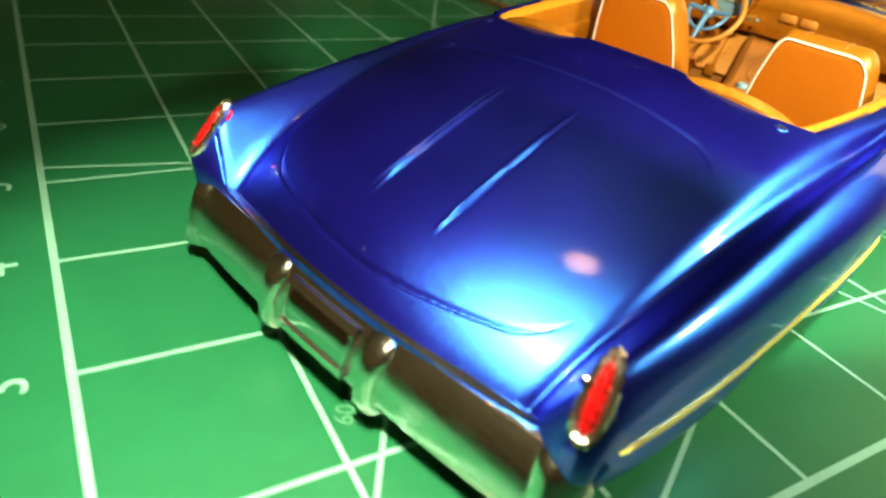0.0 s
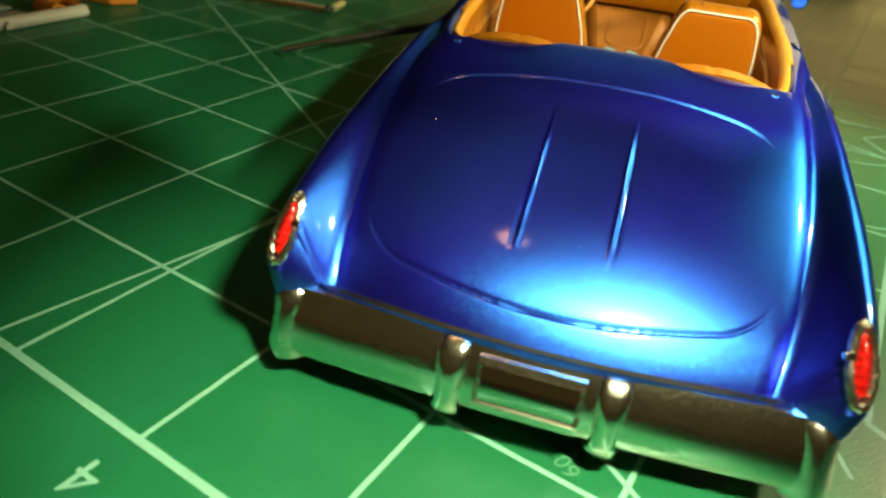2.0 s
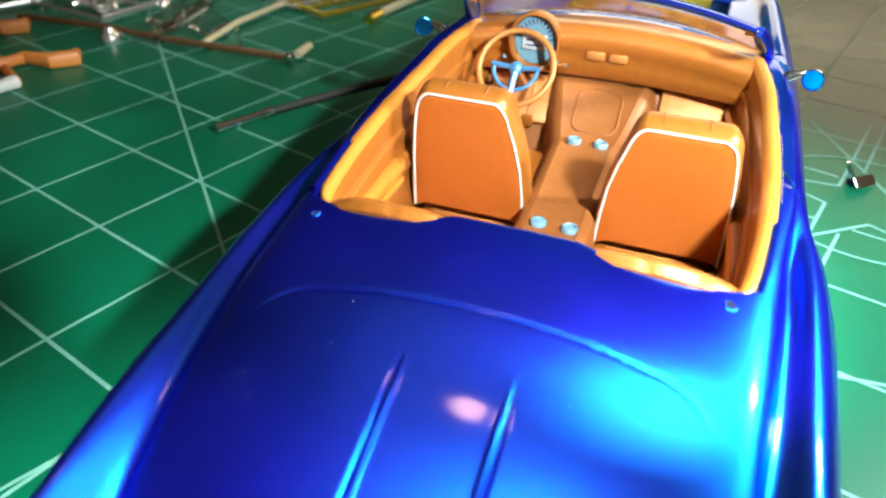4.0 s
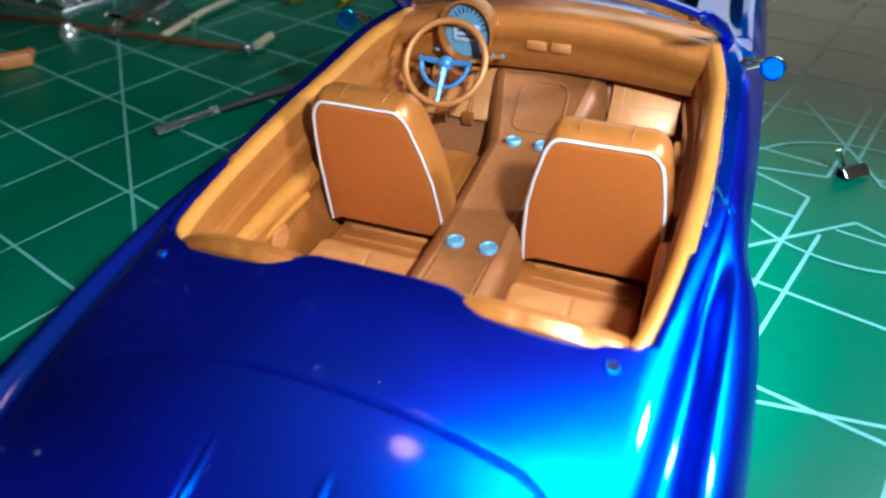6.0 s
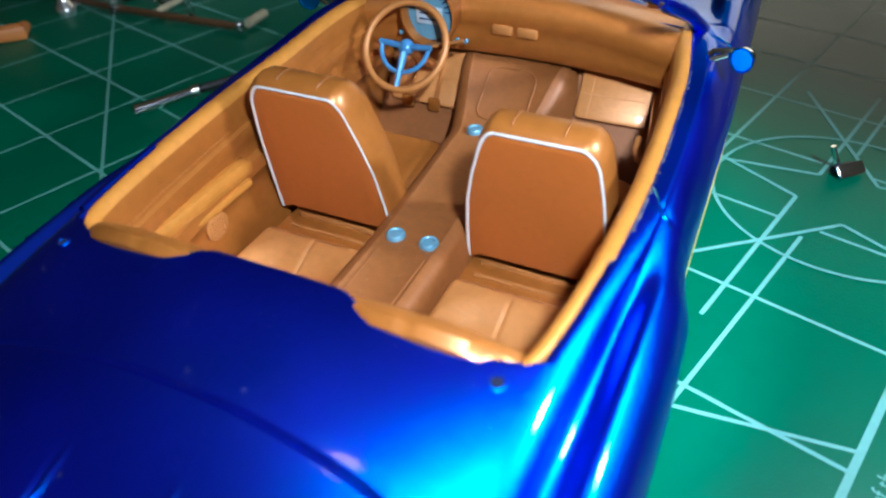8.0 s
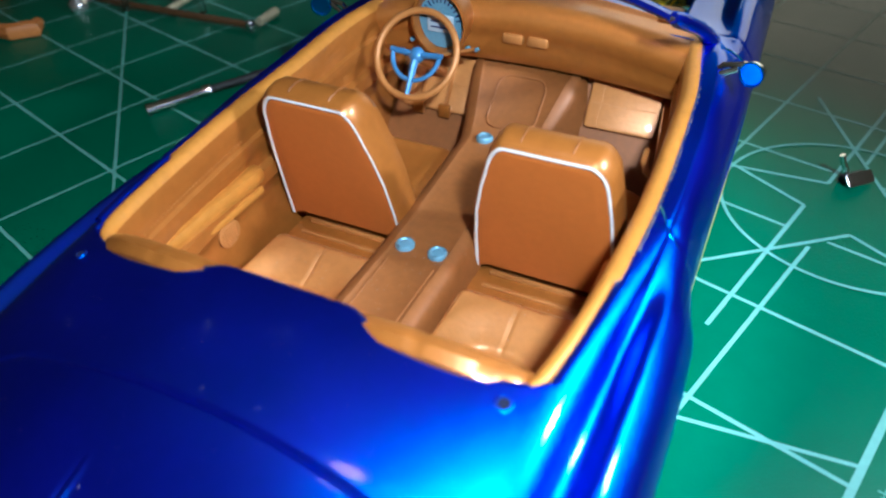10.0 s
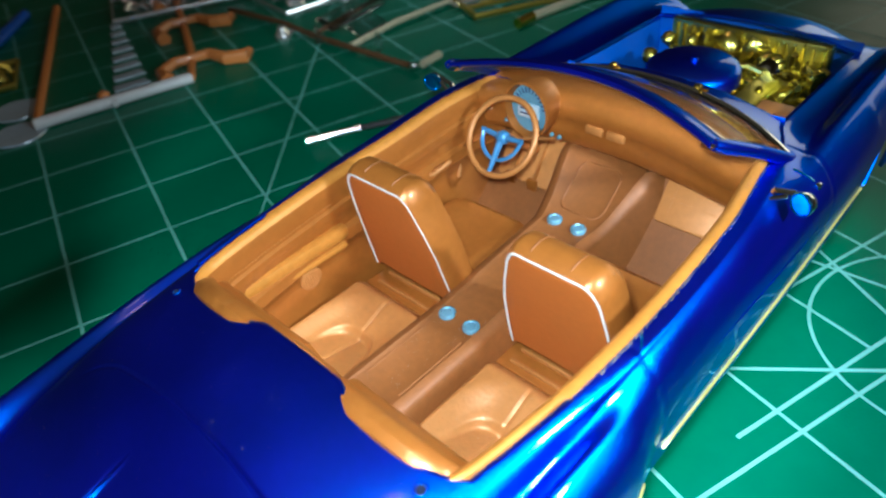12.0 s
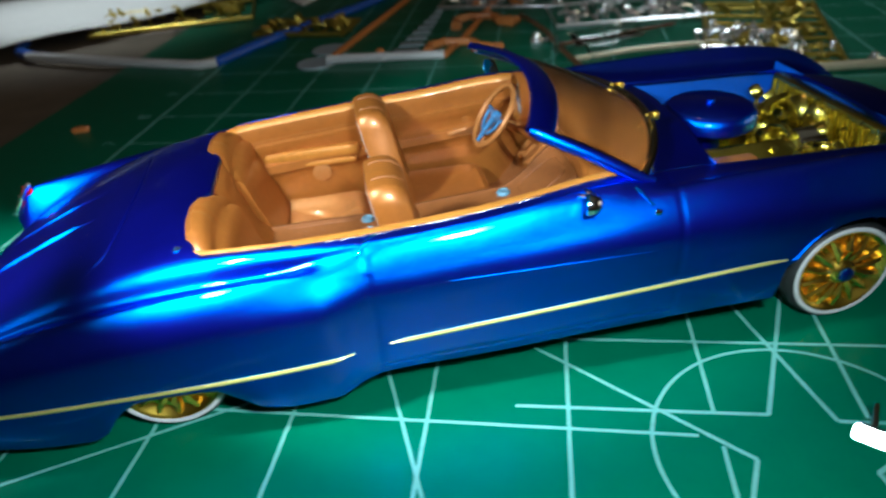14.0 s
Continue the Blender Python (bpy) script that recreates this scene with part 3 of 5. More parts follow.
for side in (-1, 1):
    # door panel: rolled top rim, inner wall with pleats and an armrest
    bm = bmesh.new()
    rows = []
    for k in range(100):
        y = 44.6 + (118.5 - 44.6) * k / 99
        x0, z0 = xe(y), ze(y)
        pin = (1.1 if side > 0 else 2.9) * (1 - math.sqrt(1 - min(0.995, max(0, (48.8 - y) / 4.3)) ** 2))
        step = 0.35 if y > 61.3 else -0.25
        prof = [(0.1 + step, -0.5), (-0.05 + step, 0.12), (-0.5 + step * 0.5, 0.34), (-1.0, 0.32), (-1.6, -0.05), (-1.95, -0.9), (-2.3, -3.0), (-2.2, -3.4), (-2.3, -5.0), (-2.8, -5.4), (-2.8, -7.6), (-2.5, -8.0), (-2.6, -10.0), (-3.6, -10.6), (-3.8, -12.6), (-3.2, -13.2), (-2.9, -16), (-3.4, -24), (-3.4, -30)]
        rows.append([Vector((side * (x0 + o - pin), y, max(z0 + h, FLOOR - 0.4))) for o, h in prof])
    grid(bm, [row[5:] for row in rows])
    panel = part("door_panel", bm, TAN, car, "tan moulded door and side panel with rolled rim")
    bm = bmesh.new()
    grid(bm, [row[:6] for row in rows])
    part("door_rim", bm, RIM, panel, "yellow-tan rolled rim along the door top")
    bm = bmesh.new()
    box(bm, side * 28.4 - 1.5, 51.5, 23.4, side * 28.4 + 1.4, 75.0, 26.2, 0.9)
    box(bm, side * 28.4 - 1.0, 52.5, 21.6, side * 28.4 + 1.4, 74.0, 23.0, 0.5)
    part("side_armrest", bm, RIM, panel, "padded armrest of the rear side panel")
    bm = bmesh.new()
    lathe(bm, [(2.3, -0.3), (2.3, 0.25), (1.9, 0.4), (0, 0.45)], 24, pose(side * 27.75, 65, 19.6) @ pose(0, 0, 0, 0, -90 * side, 0))
    for a in np.arange(-1.6, 1.7, 0.55):
        for b in np.arange(-1.6, 1.7, 0.55):
            if a * a + b * b < 3.0:
                lathe(bm, [(0.17, 0), (0.12, 0.2), (0, 0.22)], 6, pose(side * 27.35, 65 + a, 19.6 + b) @ pose(0, 0, 0, 0, -90 * side, 0))
    part("side_speaker", bm, TAN_LIGHT, panel, "round perforated speaker grille")
    bm = bmesh.new()
    for k in range(34):
        y = 49.5 + 0.72 * k
        lathe(bm, [(0.16, 0), (0.11, 0.14), (0, 0.17)], 6, pose(side * (xe(y) - 2.32), y, ze(y) - 4.3) @ pose(0, 0, 0, 0, -90 * side, 0))
    tagged(part("stitching", bm, TAN_LIGHT, panel, "row of raised stitching beads"), kind="stuff")
    bm = bmesh.new()
    tube(bm, [(side * 28.4, 97, 25), (side * 27.0, 97.6, 25.6), (side * 26.4, 99, 26.4), (side * 26.2, 101.5, 26.8)], 0.55, 8)
    part("window_crank", bm, TAN_LIGHT, panel, "small tan window crank")
    bm = bmesh.new()
    tube(bm, [(side * 29.2, 108, 27), (side * 28.2, 106.5, 24), (side * 27.8, 105.5, 20.5)], 0.6, 8)
    part("door_pull", bm, TAN_LIGHT, panel, "slanted tan door pull")


def loop(c, w, d, r, n=6):
    """A rounded rectangle in x and y."""
    out = []
    for cx, cy, a0 in ((w - r, d - r, 0), (-w + r, d - r, 90), (-w + r, -d + r, 180), (w - r, -d + r, 270)):
        out += [(c[0] + cx + r * math.cos(radians(a0 + 90 * k / n)), c[1] + cy + r * math.sin(radians(a0 + 90 * k / n))) for k in range(n + 1)]
    return out


def pad(bm, levels):
    """A cushion from rounded rectangles: (centre, half width, half depth, radius, height)."""
    rings = [[bm.verts.new((x, y, z)) for x, y in loop(c, w, d, r)] for c, w, d, r, z in levels]
    n = len(rings[0])
    for a, b in zip(rings, rings[1:]):
        for j in range(n):
            bm.faces.new((a[j], a[(j + 1) % n], b[(j + 1) % n], b[j]))
    bm.faces.new(rings[0][::-1])
    bm.faces.new(rings[-1])


# rear bench: two buckets with hollowed cushions and rolled backs
for side in (-1, 1):
    cx = side * 16.5
    bm = bmesh.new()
    rows = []
    for j in range(71):
        v = j / 70
        y = 56 + 20 * v
        row = []
        for k in range(81):
            u = -1 + 2 * k / 80
            edge = min(1, (1 - abs(u)) / 0.16) * min(1, (1 - v) / 0.16)
            z = FLOOR + 0.8 + 3.6 * math.sin(math.pi / 2 * min(edge, 1)) ** 0.7 if edge > 0 else FLOOR
            r = ((abs(u) / 0.54) ** 3 + (v / 0.5) ** 3) ** (1 / 3)
            slope = min(max((1.7 - r) / 0.7, 0.0), 1.0)
            z -= 2.1 * slope * slope * (3 - 2 * slope) + (-0.4 + 4.6 * v) / (1 + math.exp((r - 0.97) * 40))
            z += 0.25 * math.exp(-(u / 0.03) ** 2) * -1
            row.append(Vector((cx + 10.4 * u, y, z)))
        rows.append(row)
    grid(bm, rows)
    bench = part("rear_seat", bm, CUSHION, car, "light tan rear bucket seat with hollowed cushion")
    bm = bmesh.new()
    box(bm, cx - 9.6, 75.4, FLOOR - 0.2, cx + 9.6, 82.2, 12.6, 0.5)
    step = part("seat_step", bm, TAN, bench, "low tan ledge before the rear seat")
    for y0, y1, top in ((76.9, 77.6, 13.0), (79.9, 80.6, 13.2)):
        bm = bmesh.new()
        box(bm, cx - 7.6, y0, 12.2, cx + 7.6, y1, top, 0.25)
        part("step_ridge", bm, TAN_LIGHT, bench)
    bm = bmesh.new()
    rows = []
    shape = [(43.2, 31.6), (42.9, 33.4), (43.4, 34.8), (44.6, 35.5), (46.0, 35.2), (47.0, 34.2), (47.5, 32.9), (47.8, 31.9), (48.7, 31.3), (49.6, 30.2), (50.4, 27.6), (51.8, 23), (53.8, 18), (55.6, 13), (56.4, FLOOR)]
    for y, z in shape:
        row = []
        for k in range(31):
            u = -1 + 2 * k / 30
            crown = max(1 - abs(u) ** 2.2, 0) ** 0.75
            over = max(z - 29, 0) / 6
            row.append(Vector((side * 16.0 + 11.0 * u, y - 0.8 * crown * over + 0.9 * (1 - crown) * over, z + 0.5 * crown * over - 2.6 * (1 - crown) * over - 0.22 * math.exp(-(u / 0.035) ** 2) * over)))
        ends = [Vector((p.x, min(p.y, 45.0), p.z)) for p in (row[0], row[-1])]
        rows.append([ends[0]] + row + [ends[1]])
    grid(bm, rows)
    part("rear_backrest", bm, TAN, bench, "rolled tan rear backrest tucked under the deck")
bm = bmesh.new()
rows = []
for k in range(41):
    x = -28.4 + 56.8 * k / 40
    top = 35.2 - 0.0026 * x * x
    mid = max(0.0, 1 - (abs(x) / 7.0) ** 4)
    rows.append([Vector((x, 42.0, top - 1.3)), Vector((x, 44.2, top - 0.8)), Vector((x, 45.8 + 0.6 * mid, top - 0.8 + 0.2 * mid)), Vector((x, 46.8 + 0.7 * mid, top - 2.6 + 0.6 * mid)), Vector((x, 48.4 + 0.6 * mid, 27)), Vector((x, 51.2, 20.5)), Vector((x, 54.6, 15 + 3 * mid)), Vector((x, 56.4, FLOOR - 0.2))])
grid(bm, rows)
part("rear_bulkhead", bm, TAN, car, "tan bulkhead behind the rear seats")

# centre console, which rises to meet the dashboard
ramp_up = curve_of([(52, 0), (105, 0), (108, 0.9), (119, 8.0), (126, 9.5)])
bm = bmesh.new()
rows = []
for k in range(60):
    y = 52 + 74 * k / 59
    w = 5.9 + 0.5 * min(max((y - 80) / 20, 0), 1) + 3.6 * min(max((y - 104) / 15, 0), 1)
    h = 18.6 + 1.8 * min(max((y - 74) / 30, 0), 1) + ramp_up(y)
    near = min(max((y - 104) / 15, 0), 1)
    spread, apron = 1.4 + 2.4 * near, 1.4 + 5.6 * near
    rows.append([Vector((x, y, z)) for x, z in ((-w - spread, FLOOR - 0.2), (-w - 0.6, h - 1.0), (-w + 0.2, h - 0.1), (-w + 1.4, h + 0.15), (-w + 1.9, h - 0.2), (0, h - 0.1), (w - 1.9, h - 0.2), (w - 1.4, h + 0.15), (w - 0.2, h - 0.1), (w + 0.6, h - 1.0), (w + apron, FLOOR - 0.2))])
grid(bm, rows)
bm.faces.new([bm.verts.new(p) for p in rows[0]])
console = part("centre_console", bm, CONSOLE, car, "tan centre console running between the seats")
bm = bmesh.new()
tube(bm, [(x, y, 20.32 + ramp_up(y)) for x, y in loop((0.4, 112.6), 4.6, 4.4, 2.2)], 0.2, 7, True)
part("console_bead", bm, CONSOLE, console, "raised rounded bead on the console's ramp")
bm = bmesh.new()
for x in (-3.6, 3.8):
    tube(bm, [(x, y, 18.45 + 1.8 * min(max((y - 74) / 30, 0), 1)) for y in np.linspace(57, 71, 8)], 0.16, 6)
part("console_rib", bm, CONSOLE, console, "fine ribs along the rear of the console")
for y, z in ((74.5, 18.6), (105.0, 20.5)):
    for x in (-2.5, 2.9):
        bm = bmesh.new()
        lathe(bm, [(1.5, -0.4), (1.5, 0.3), (1.3, 0.55), (1.0, 0.6), (0.85, 0.42), (0, 0.5)], 24, Matrix.Translation((x, y, z)))
        part("console_dial", bm, GAUGE, console, "round pale blue console dial")

# front seats


def front_seat(side):
    cx = 17.3 if side > 0 else -17.0
    outboard, inboard = curve_of([(0, 10.6), (0.6, 9.6), (0.9, 8.5), (1, 8.2)]), curve_of([(0, 10.5), (0.4, 10.0), (0.65, 8.9), (0.9, 7.2), (1, 6.8)])

    def at(u, v, o):
        """Across, up and through the backrest."""
        w = outboard(v) if u * side > 0 else inboard(v)
        return Vector((cx + u * w, 80.4 - 5.2 * v + o, 13.5 + 24.9 * v))

    outline = []
    for q in range(10):
        a = radians(90 * q / 9)
        outline.append((0.72 + 0.28 * math.cos(a), 0.86 + 0.14 * math.sin(a)))
    half = [(1.0, 0.0), (1.0, 0.25), (1.0, 0.5), (1.0, 0.7), (1.0, 0.79)] + outline
    full = half + [(-u, v) for u, v in half[::-1]]
    bm = bmesh.new()
    box(bm, cx - 9.6, 82, FLOOR, cx + 9.6, 103.5, 14.5, 1.0)
    pad(bm, [((cx, 93), 9.4, 11, 3, 14), ((cx, 93), 10.0, 11.4, 3.2, 15.5), ((cx, 93), 9.6, 11.0, 3.2, 17.2), ((cx, 93.4), 7.6, 9.4, 3, 17.8), ((cx, 93.6), 5.8, 8, 3, 17.0)])
    seat = part("front_seat", bm, TAN, car, "tan bucket seat with orange back and white piping")
    bm = bmesh.new()
    rows = []
    for o, grow, lift in ((0.2, 0.99, 0.0), (-0.14, 1.03, 0.012), (0.3, 1.055, 0.025), (1.4, 1.08, 0.045), (3.2, 1.09, 0.055), (5.0, 1.07, 0.045), (6.3, 1.02, 0.0), (6.7, 0.9, -0.05), (6.3, 0.5, -0.2), (6.0, 0.05, -0.35)):
        rows.append([at(u * grow, max(v + lift * (v > 0.05) * (0.4 + 0.6 * v), 0.0), o) for u, v in full])
    grid(bm, rows)
    part("backrest", bm, TAN, seat, "padded tan seat backrest")
    bm = bmesh.new()
    inner = [at(u * 0.97, v * 0.985, -0.1) for u, v in full]
    mid = [at(u * 0.8, 0.04 + v * 0.92, -0.2) for u, v in full]
    grid(bm, [[at(u * 0.97, v * 0.985, 0.8) for u, v in full], inner, mid])
    bm.faces.new([bm.verts.new(p) for p in mid])
    part("back_panel", bm, RUST, seat, "matt orange-brown seat back panel")
    bm = bmesh.new()
    tube(bm, [at(u, v, 0.04) for u, v in full], 0.28, 7)
    part("piping", bm, WHITE, seat, "raised white piping along the seat back")
    for u in (-0.42, 0.42):
        bm = bmesh.new()
        tube(bm, [at(u * g, 1.0 + lift, o) for o, g, lift in ((0.5, 1.04, 0.02), (1.4, 1.08, 0.047), (3.2, 1.09, 0.057), (5.0, 1.07, 0.047), (6.3, 1.02, 0.002))], 0.13, 5)
        part("seam", bm, CONSOLE, seat)


front_seat(-1)
front_seat(1)

# dashboard
bm = bmesh.new()
rows = []
for k in range(41):
    u = -1 + 2 * k / 40
    x = 28.6 * u
    f = 1 - u * u
    yb, zt = 112.5 + 4.0 * f, 38.0 + 1.8 * f
    fy = 131.6 - 10.2 * abs(x / 30.5) ** 2.2
    rows.append([Vector((x, y, zc(y) - (zc(y) - ze(y)) * (x / xe(y)) ** 2 + 0.45)) for y in (fy, max((fy + yb + 6) / 2, yb + 6))] + [Vector((x, yb + dy, z)) for dy, z in ((5.5, zt - 0.1), (4, zt + 0.1), (1.6, zt - 0.1), (0.3, zt - 1.0), (-0.2, zt - 2.4), (0.3, zt - 4.6), (0.7, zt - 5.2), (0.6, zt - 6.8), (0.9, 30.4), (1.8, 29.3), (4, 28.9), (7.5, 29.0))])
grid(bm, rows)
dash = part("dashboard", bm, TAN, car, "tan dashboard with rounded top")
bm = bmesh.new()
for x in (-2.2, 2.4):
    box(bm, x - 1.9, 116.2, 33.6, x + 1.9, 117.8, 35.4, 0.4)
part("dash_vent", bm, TAN_LIGHT, dash, "two small light tan vents")
# instrument hood and dial
px, pz = -14.2, 37.4
bm = bmesh.new()
arc = [(5.0 * math.cos(q), 5.6 * math.sin(q)) for q in (2 * math.pi * k / 40 for k in range(41))]
grid(bm, [[Vector((px + x * f, 112.4 + d, pz + z * f)) for x, z in arc] for d, f in ((4.5, 0.86), (2.5, 0.98), (-0.6, 1.06), (-1.3, 1.05), (-1.4, 0.97), (-0.6, 0.90), (2.2, 0.86))])
part("instrument_hood", bm, TAN, dash, "oval tan hood round the dial")
bm = bmesh.new()
prism(bm, [(x * 0.86, z * 0.86) for x, z in arc[:-1]], 0, 0.5, pose(px, 113.0, pz, 90, 0, 0))
dial = part("instrument_dial", bm, GAUGE, dash, "oval pale blue instrument dial")
for k in range(13):
    q = math.pi * (k + 0.5) / 13
    bm = bmesh.new()
    tube(bm, [(px + 2.9 * math.cos(q), 112.5, pz + 3.3 * math.sin(q)), (px + 3.9 * math.cos(q), 112.5, pz + 4.4 * math.sin(q))], 0.15, 5)
    part("dial_mark", bm, DARK, dial)
bm = bmesh.new()
box(bm, px - 2.6, 112.0, pz - 1.9, px + 2.4, 112.7, pz + 1.2, 0.25)
part("dial_panel", bm, FROST, dial, "pale square panel inside the dial")
bm = bmesh.new()
tube(bm, [(px - 1.8, 111.9, pz - 0.9), (px + 1.6, 111.9, pz - 0.9)], 0.16, 5)
tube(bm, [(px - 1.8, 111.9, pz + 0.1), (px - 0.2, 111.9, pz + 0.1)], 0.16, 5)
part("dial_rule", bm, DARK, dial)
bm = bmesh.new()
for x in (-20.5, -9.4, -7.6):
    lathe(bm, [(0.45, 0), (0.45, 0.5), (0.3, 0.7), (0, 0.7)], 12, pose(x, 113.4, 33.0, 90, 0, 0))
part("dash_knob", bm, GAUGE, dash, "small pale dash knobs")

# steering wheel
sm = pose(-16.4, 106.8, 33.1, 54, 0, 0)
bm = bmesh.new()
tube(bm, [sm @ Vector((7.6 * math.cos(q), 7.6 * math.sin(q), 0.4)) for q in (2 * math.pi * k / 48 for k in range(48))], 0.62, 10, True)
wheel_rim = part("steering_wheel", bm, TAN_LIGHT, car, "tan steering wheel with pale blue spokes")
bm = bmesh.new()
lathe(bm, [(0, 1.1), (0.7, 1.0), (1.25, 0.6), (1.45, 0.0), (1.3, -0.8)], 20, sm)
for q, far, r0, r1 in ((-90, 7.4, 0.75, 0.42), (4, 5.0, 0.6, 0.5), (176, 5.0, 0.6, 0.5)):
    c, d = math.cos(radians(q)), math.sin(radians(q))
    tube(bm, [sm @ Vector((c, d, 0.2)), sm @ Vector((far * c, far * d, 0.35))], 0.5, 8, radii=[r0, r1])
tube(bm, [sm @ Vector((4.5 * math.cos(q), 4.5 * math.sin(q), 0.3)) for q in np.linspace(radians(-178), radians(-2), 25)], 0.42, 8)
part("wheel_spokes", bm, SPOKE, wheel_rim, "pale blue spokes and horn ring")
bm = bmesh.new()
tube(bm, [sm @ Vector((0, 0, -0.3)), sm @ Vector((0, 0, -13))], 1.0, 12)
part("steering_column", bm, TAN, wheel_rim, "tan steering column")
bm = bmesh.new()
tube(bm, [sm @ Vector((0.5, 0.5, -3)), sm @ Vector((6, 2, -2.6)), sm @ Vector((9.4, 3, -2.2))], 0.32, 7)
part("shift_lever", bm, TAN_LIGHT, wheel_rim, "thin tan column lever")

# foot wells: sloping toe boards with lighter pads, and pedals
bm = bmesh.new()
grid(bm, [[Vector((x, y, z)) for x in np.linspace(-28.4, 28.4, 20)] for y, z in ((106, FLOOR - 0.2), (109, FLOOR + 0.8), (116, 20), (122.5, 28.2), (124, 34))])
toe = part("toe_board", bm, CONSOLE, car, "sloping tan toe board under the dashboard")
for x0, x1, spans in ((-24, -9.2, (9.5, 20.2)), (12.4, 25.0, (12.0, 21.0))):
    bm = bmesh.new()
    slope = Matrix.Translation((0, 109, FLOOR + 0.8)) @ pose(0, 0, 0, math.degrees(math.atan2(19.2, 13.5)), 0, 0)
    a, b = spans
    prism(bm, loop(((x0 + x1) / 2, (a + b) / 2), (x1 - x0) / 2, (b - a) / 2, 0.8, 3), 0.1, 1.0, slope, 0.25)
    for x, y, w, d in ((0.0, (a + b) / 2, (x1 - x0) / 2 - 0.4, 0.13), (0.5 * x0 - 0.5 * x1 + 2.2, 0.5 * (a + b), 0.12, 0.5 * (b - a) - 0.4)):
        prism(bm, loop(((x0 + x1) / 2 + x, y), w, d, 0.1, 2), 0.9, 1.12, slope)
    part("foot_pad", bm, CUSHION, toe, "light tan foot pad with a cross joint")
for x in (-20, -14.5):
    bm = bmesh.new()
    box(bm, x - 1.2, 113.0, 18.0, x + 1.2, 114.0, 20.6, 0.3)
    tube(bm, [(x, 113.8, 19.5), (x, 119.5, 27)], 0.4, 7)
    part("pedal", bm, TAN, car, "small tan foot pedal")

# ---------------------------------------------------------------- windscreen
def rail_at(u):
    """Top rail of the windscreen, from one end (-1) to the other (1)."""
    return Vector((25.6 * u, 110.0 - 5.7 * abs(u) ** 2.0, 49.0 - 2.2 * u * u))


def base_at(u):
    return Vector((30.5 * u, 132.6 - 10.2 * abs(u) ** 2.2, 39.2 - 1.9 * u * u))


us = [-1 + 2 * k / 48 for k in range(49)]
bm = bmesh.new()
grid(bm, [[rail_at(u) + Vector((0, o, h)) for o, h in ((-1.6, 0.1), (-1.1, 0.65), (0.5, 0.6), (3.2, -0.8), (3.5, -1.5), (1.0, -1.0), (-1.1, -0.5), (-1.6, 0.1))] for u in us])
screen = part("windscreen_frame", bm, BLUE, car, "blue curved windscreen frame")
for side in (-1, 1):
    bm = bmesh.new()
    a, b = rail_at(side), base_at(side)
    tube(bm, [a + Vector((side * 0.4, -0.9, 0.2)), a + Vector((side * 0.9, 0.8, -0.6)), (a + b) / 2 + Vector((side * 0.9, 0, 0.2)), b + Vector((0, -0.5, 0)), b + Vector((0, 1.5, -0.8))], 1.0, 10, radii=[0.8, 1.2, 1.1, 1.2, 1.2])
    part("windscreen_post", bm, BLUE, screen, "slanted blue windscreen post")
    bm = bmesh.new()
    box(bm, side * 25.2 - 1.4, 103.2, 46.0, side * 25.2 + 1.4, 105.0, 47.2, 0.4)
    part("header_clip", bm, CHROME, screen, "small chrome clip at the screen's corner")
bm = bmesh.new()
grid(bm, [[rail_at(u * 0.985).lerp(base_at(u * 0.985), t) + Vector((0, 0, 0.7 * math.sin(math.pi * t))) for u in us] for t in [k / 12 for k in range(13)]])
glass = part("windscreen_glass", bm, SCREEN, screen, "clear curved windscreen glass")
sol = glass.modifiers.new("thickness", "SOLIDIFY")
sol.thickness = 0.5 * MM
glass.visible_shadow = False
bm = bmesh.new()
tube(bm, [base_at(u) + Vector((0, 0.2, 0.2)) for u in us], 0.75, 8)
part("windscreen_seal", bm, CHROME, screen, "silver seal along the glass foot")
for x in (-9, 9):
    bm = bmesh.new()
    b = base_at(x / 30)
    lathe(bm, [(0.9, -0.6), (0.9, 0.5), (0.6, 0.9), (0, 0.9)], 12, Matrix.Translation(b + Vector((0, 1.6, 0.2))))
    tube(bm, [b + Vector((0, 1.4, 0.9)), b + Vector((1.5, -0.8, 1.5)), b + Vector((3.2, -1.6, 2.0))], 0.28, 6)
    part("wiper", bm, GOLD, screen, "small gold wiper arm")

# door mirrors
for side in (-1, 1):
    bm = bmesh.new()
    tube(bm, [(side * 32.4, 111, 36.6), (side * 33.6, 111, 38.2), (side * 36.4, 111.2, 38.6)], 0.55, 8)
    lathe(bm, [(1.5, -0.3), (1.4, 0.3), (0.8, 0.7), (0, 0.7)], 14, Matrix.Translation((side * 32.6, 111, 36.4)))
    tube(bm, [(side * 33.0, 109.6, 37.2), (side * 35.6, 110.4, 38.2)], 0.4, 8)
    mir = part("door_mirror", bm, CHROME, car, "chrome stemmed door mirror with blue round back")
    bm = bmesh.new()
    turn = pose(side * 38.0, 110.6, 37.9) @ pose(0, 0, 0, 90, 0, side * -24)
    lathe(bm, [(0, -1.5), (0.8, -1.3), (1.5, -0.8), (1.85, 0.2), (1.9, 0.7)], 24, turn)
    part("mirror_back", bm, CHROME, mir, "domed chrome mirror back")
    bm = bmesh.new()
    lathe(bm, [(1.9, 0.6), (1.95, 0.9), (1.7, 1.0), (1.55, 0.75), (0, 0.6)], 24, turn)
    part("mirror_glass", bm, BLUE_CHROME, mir, "round mirror face with a blue sheen")

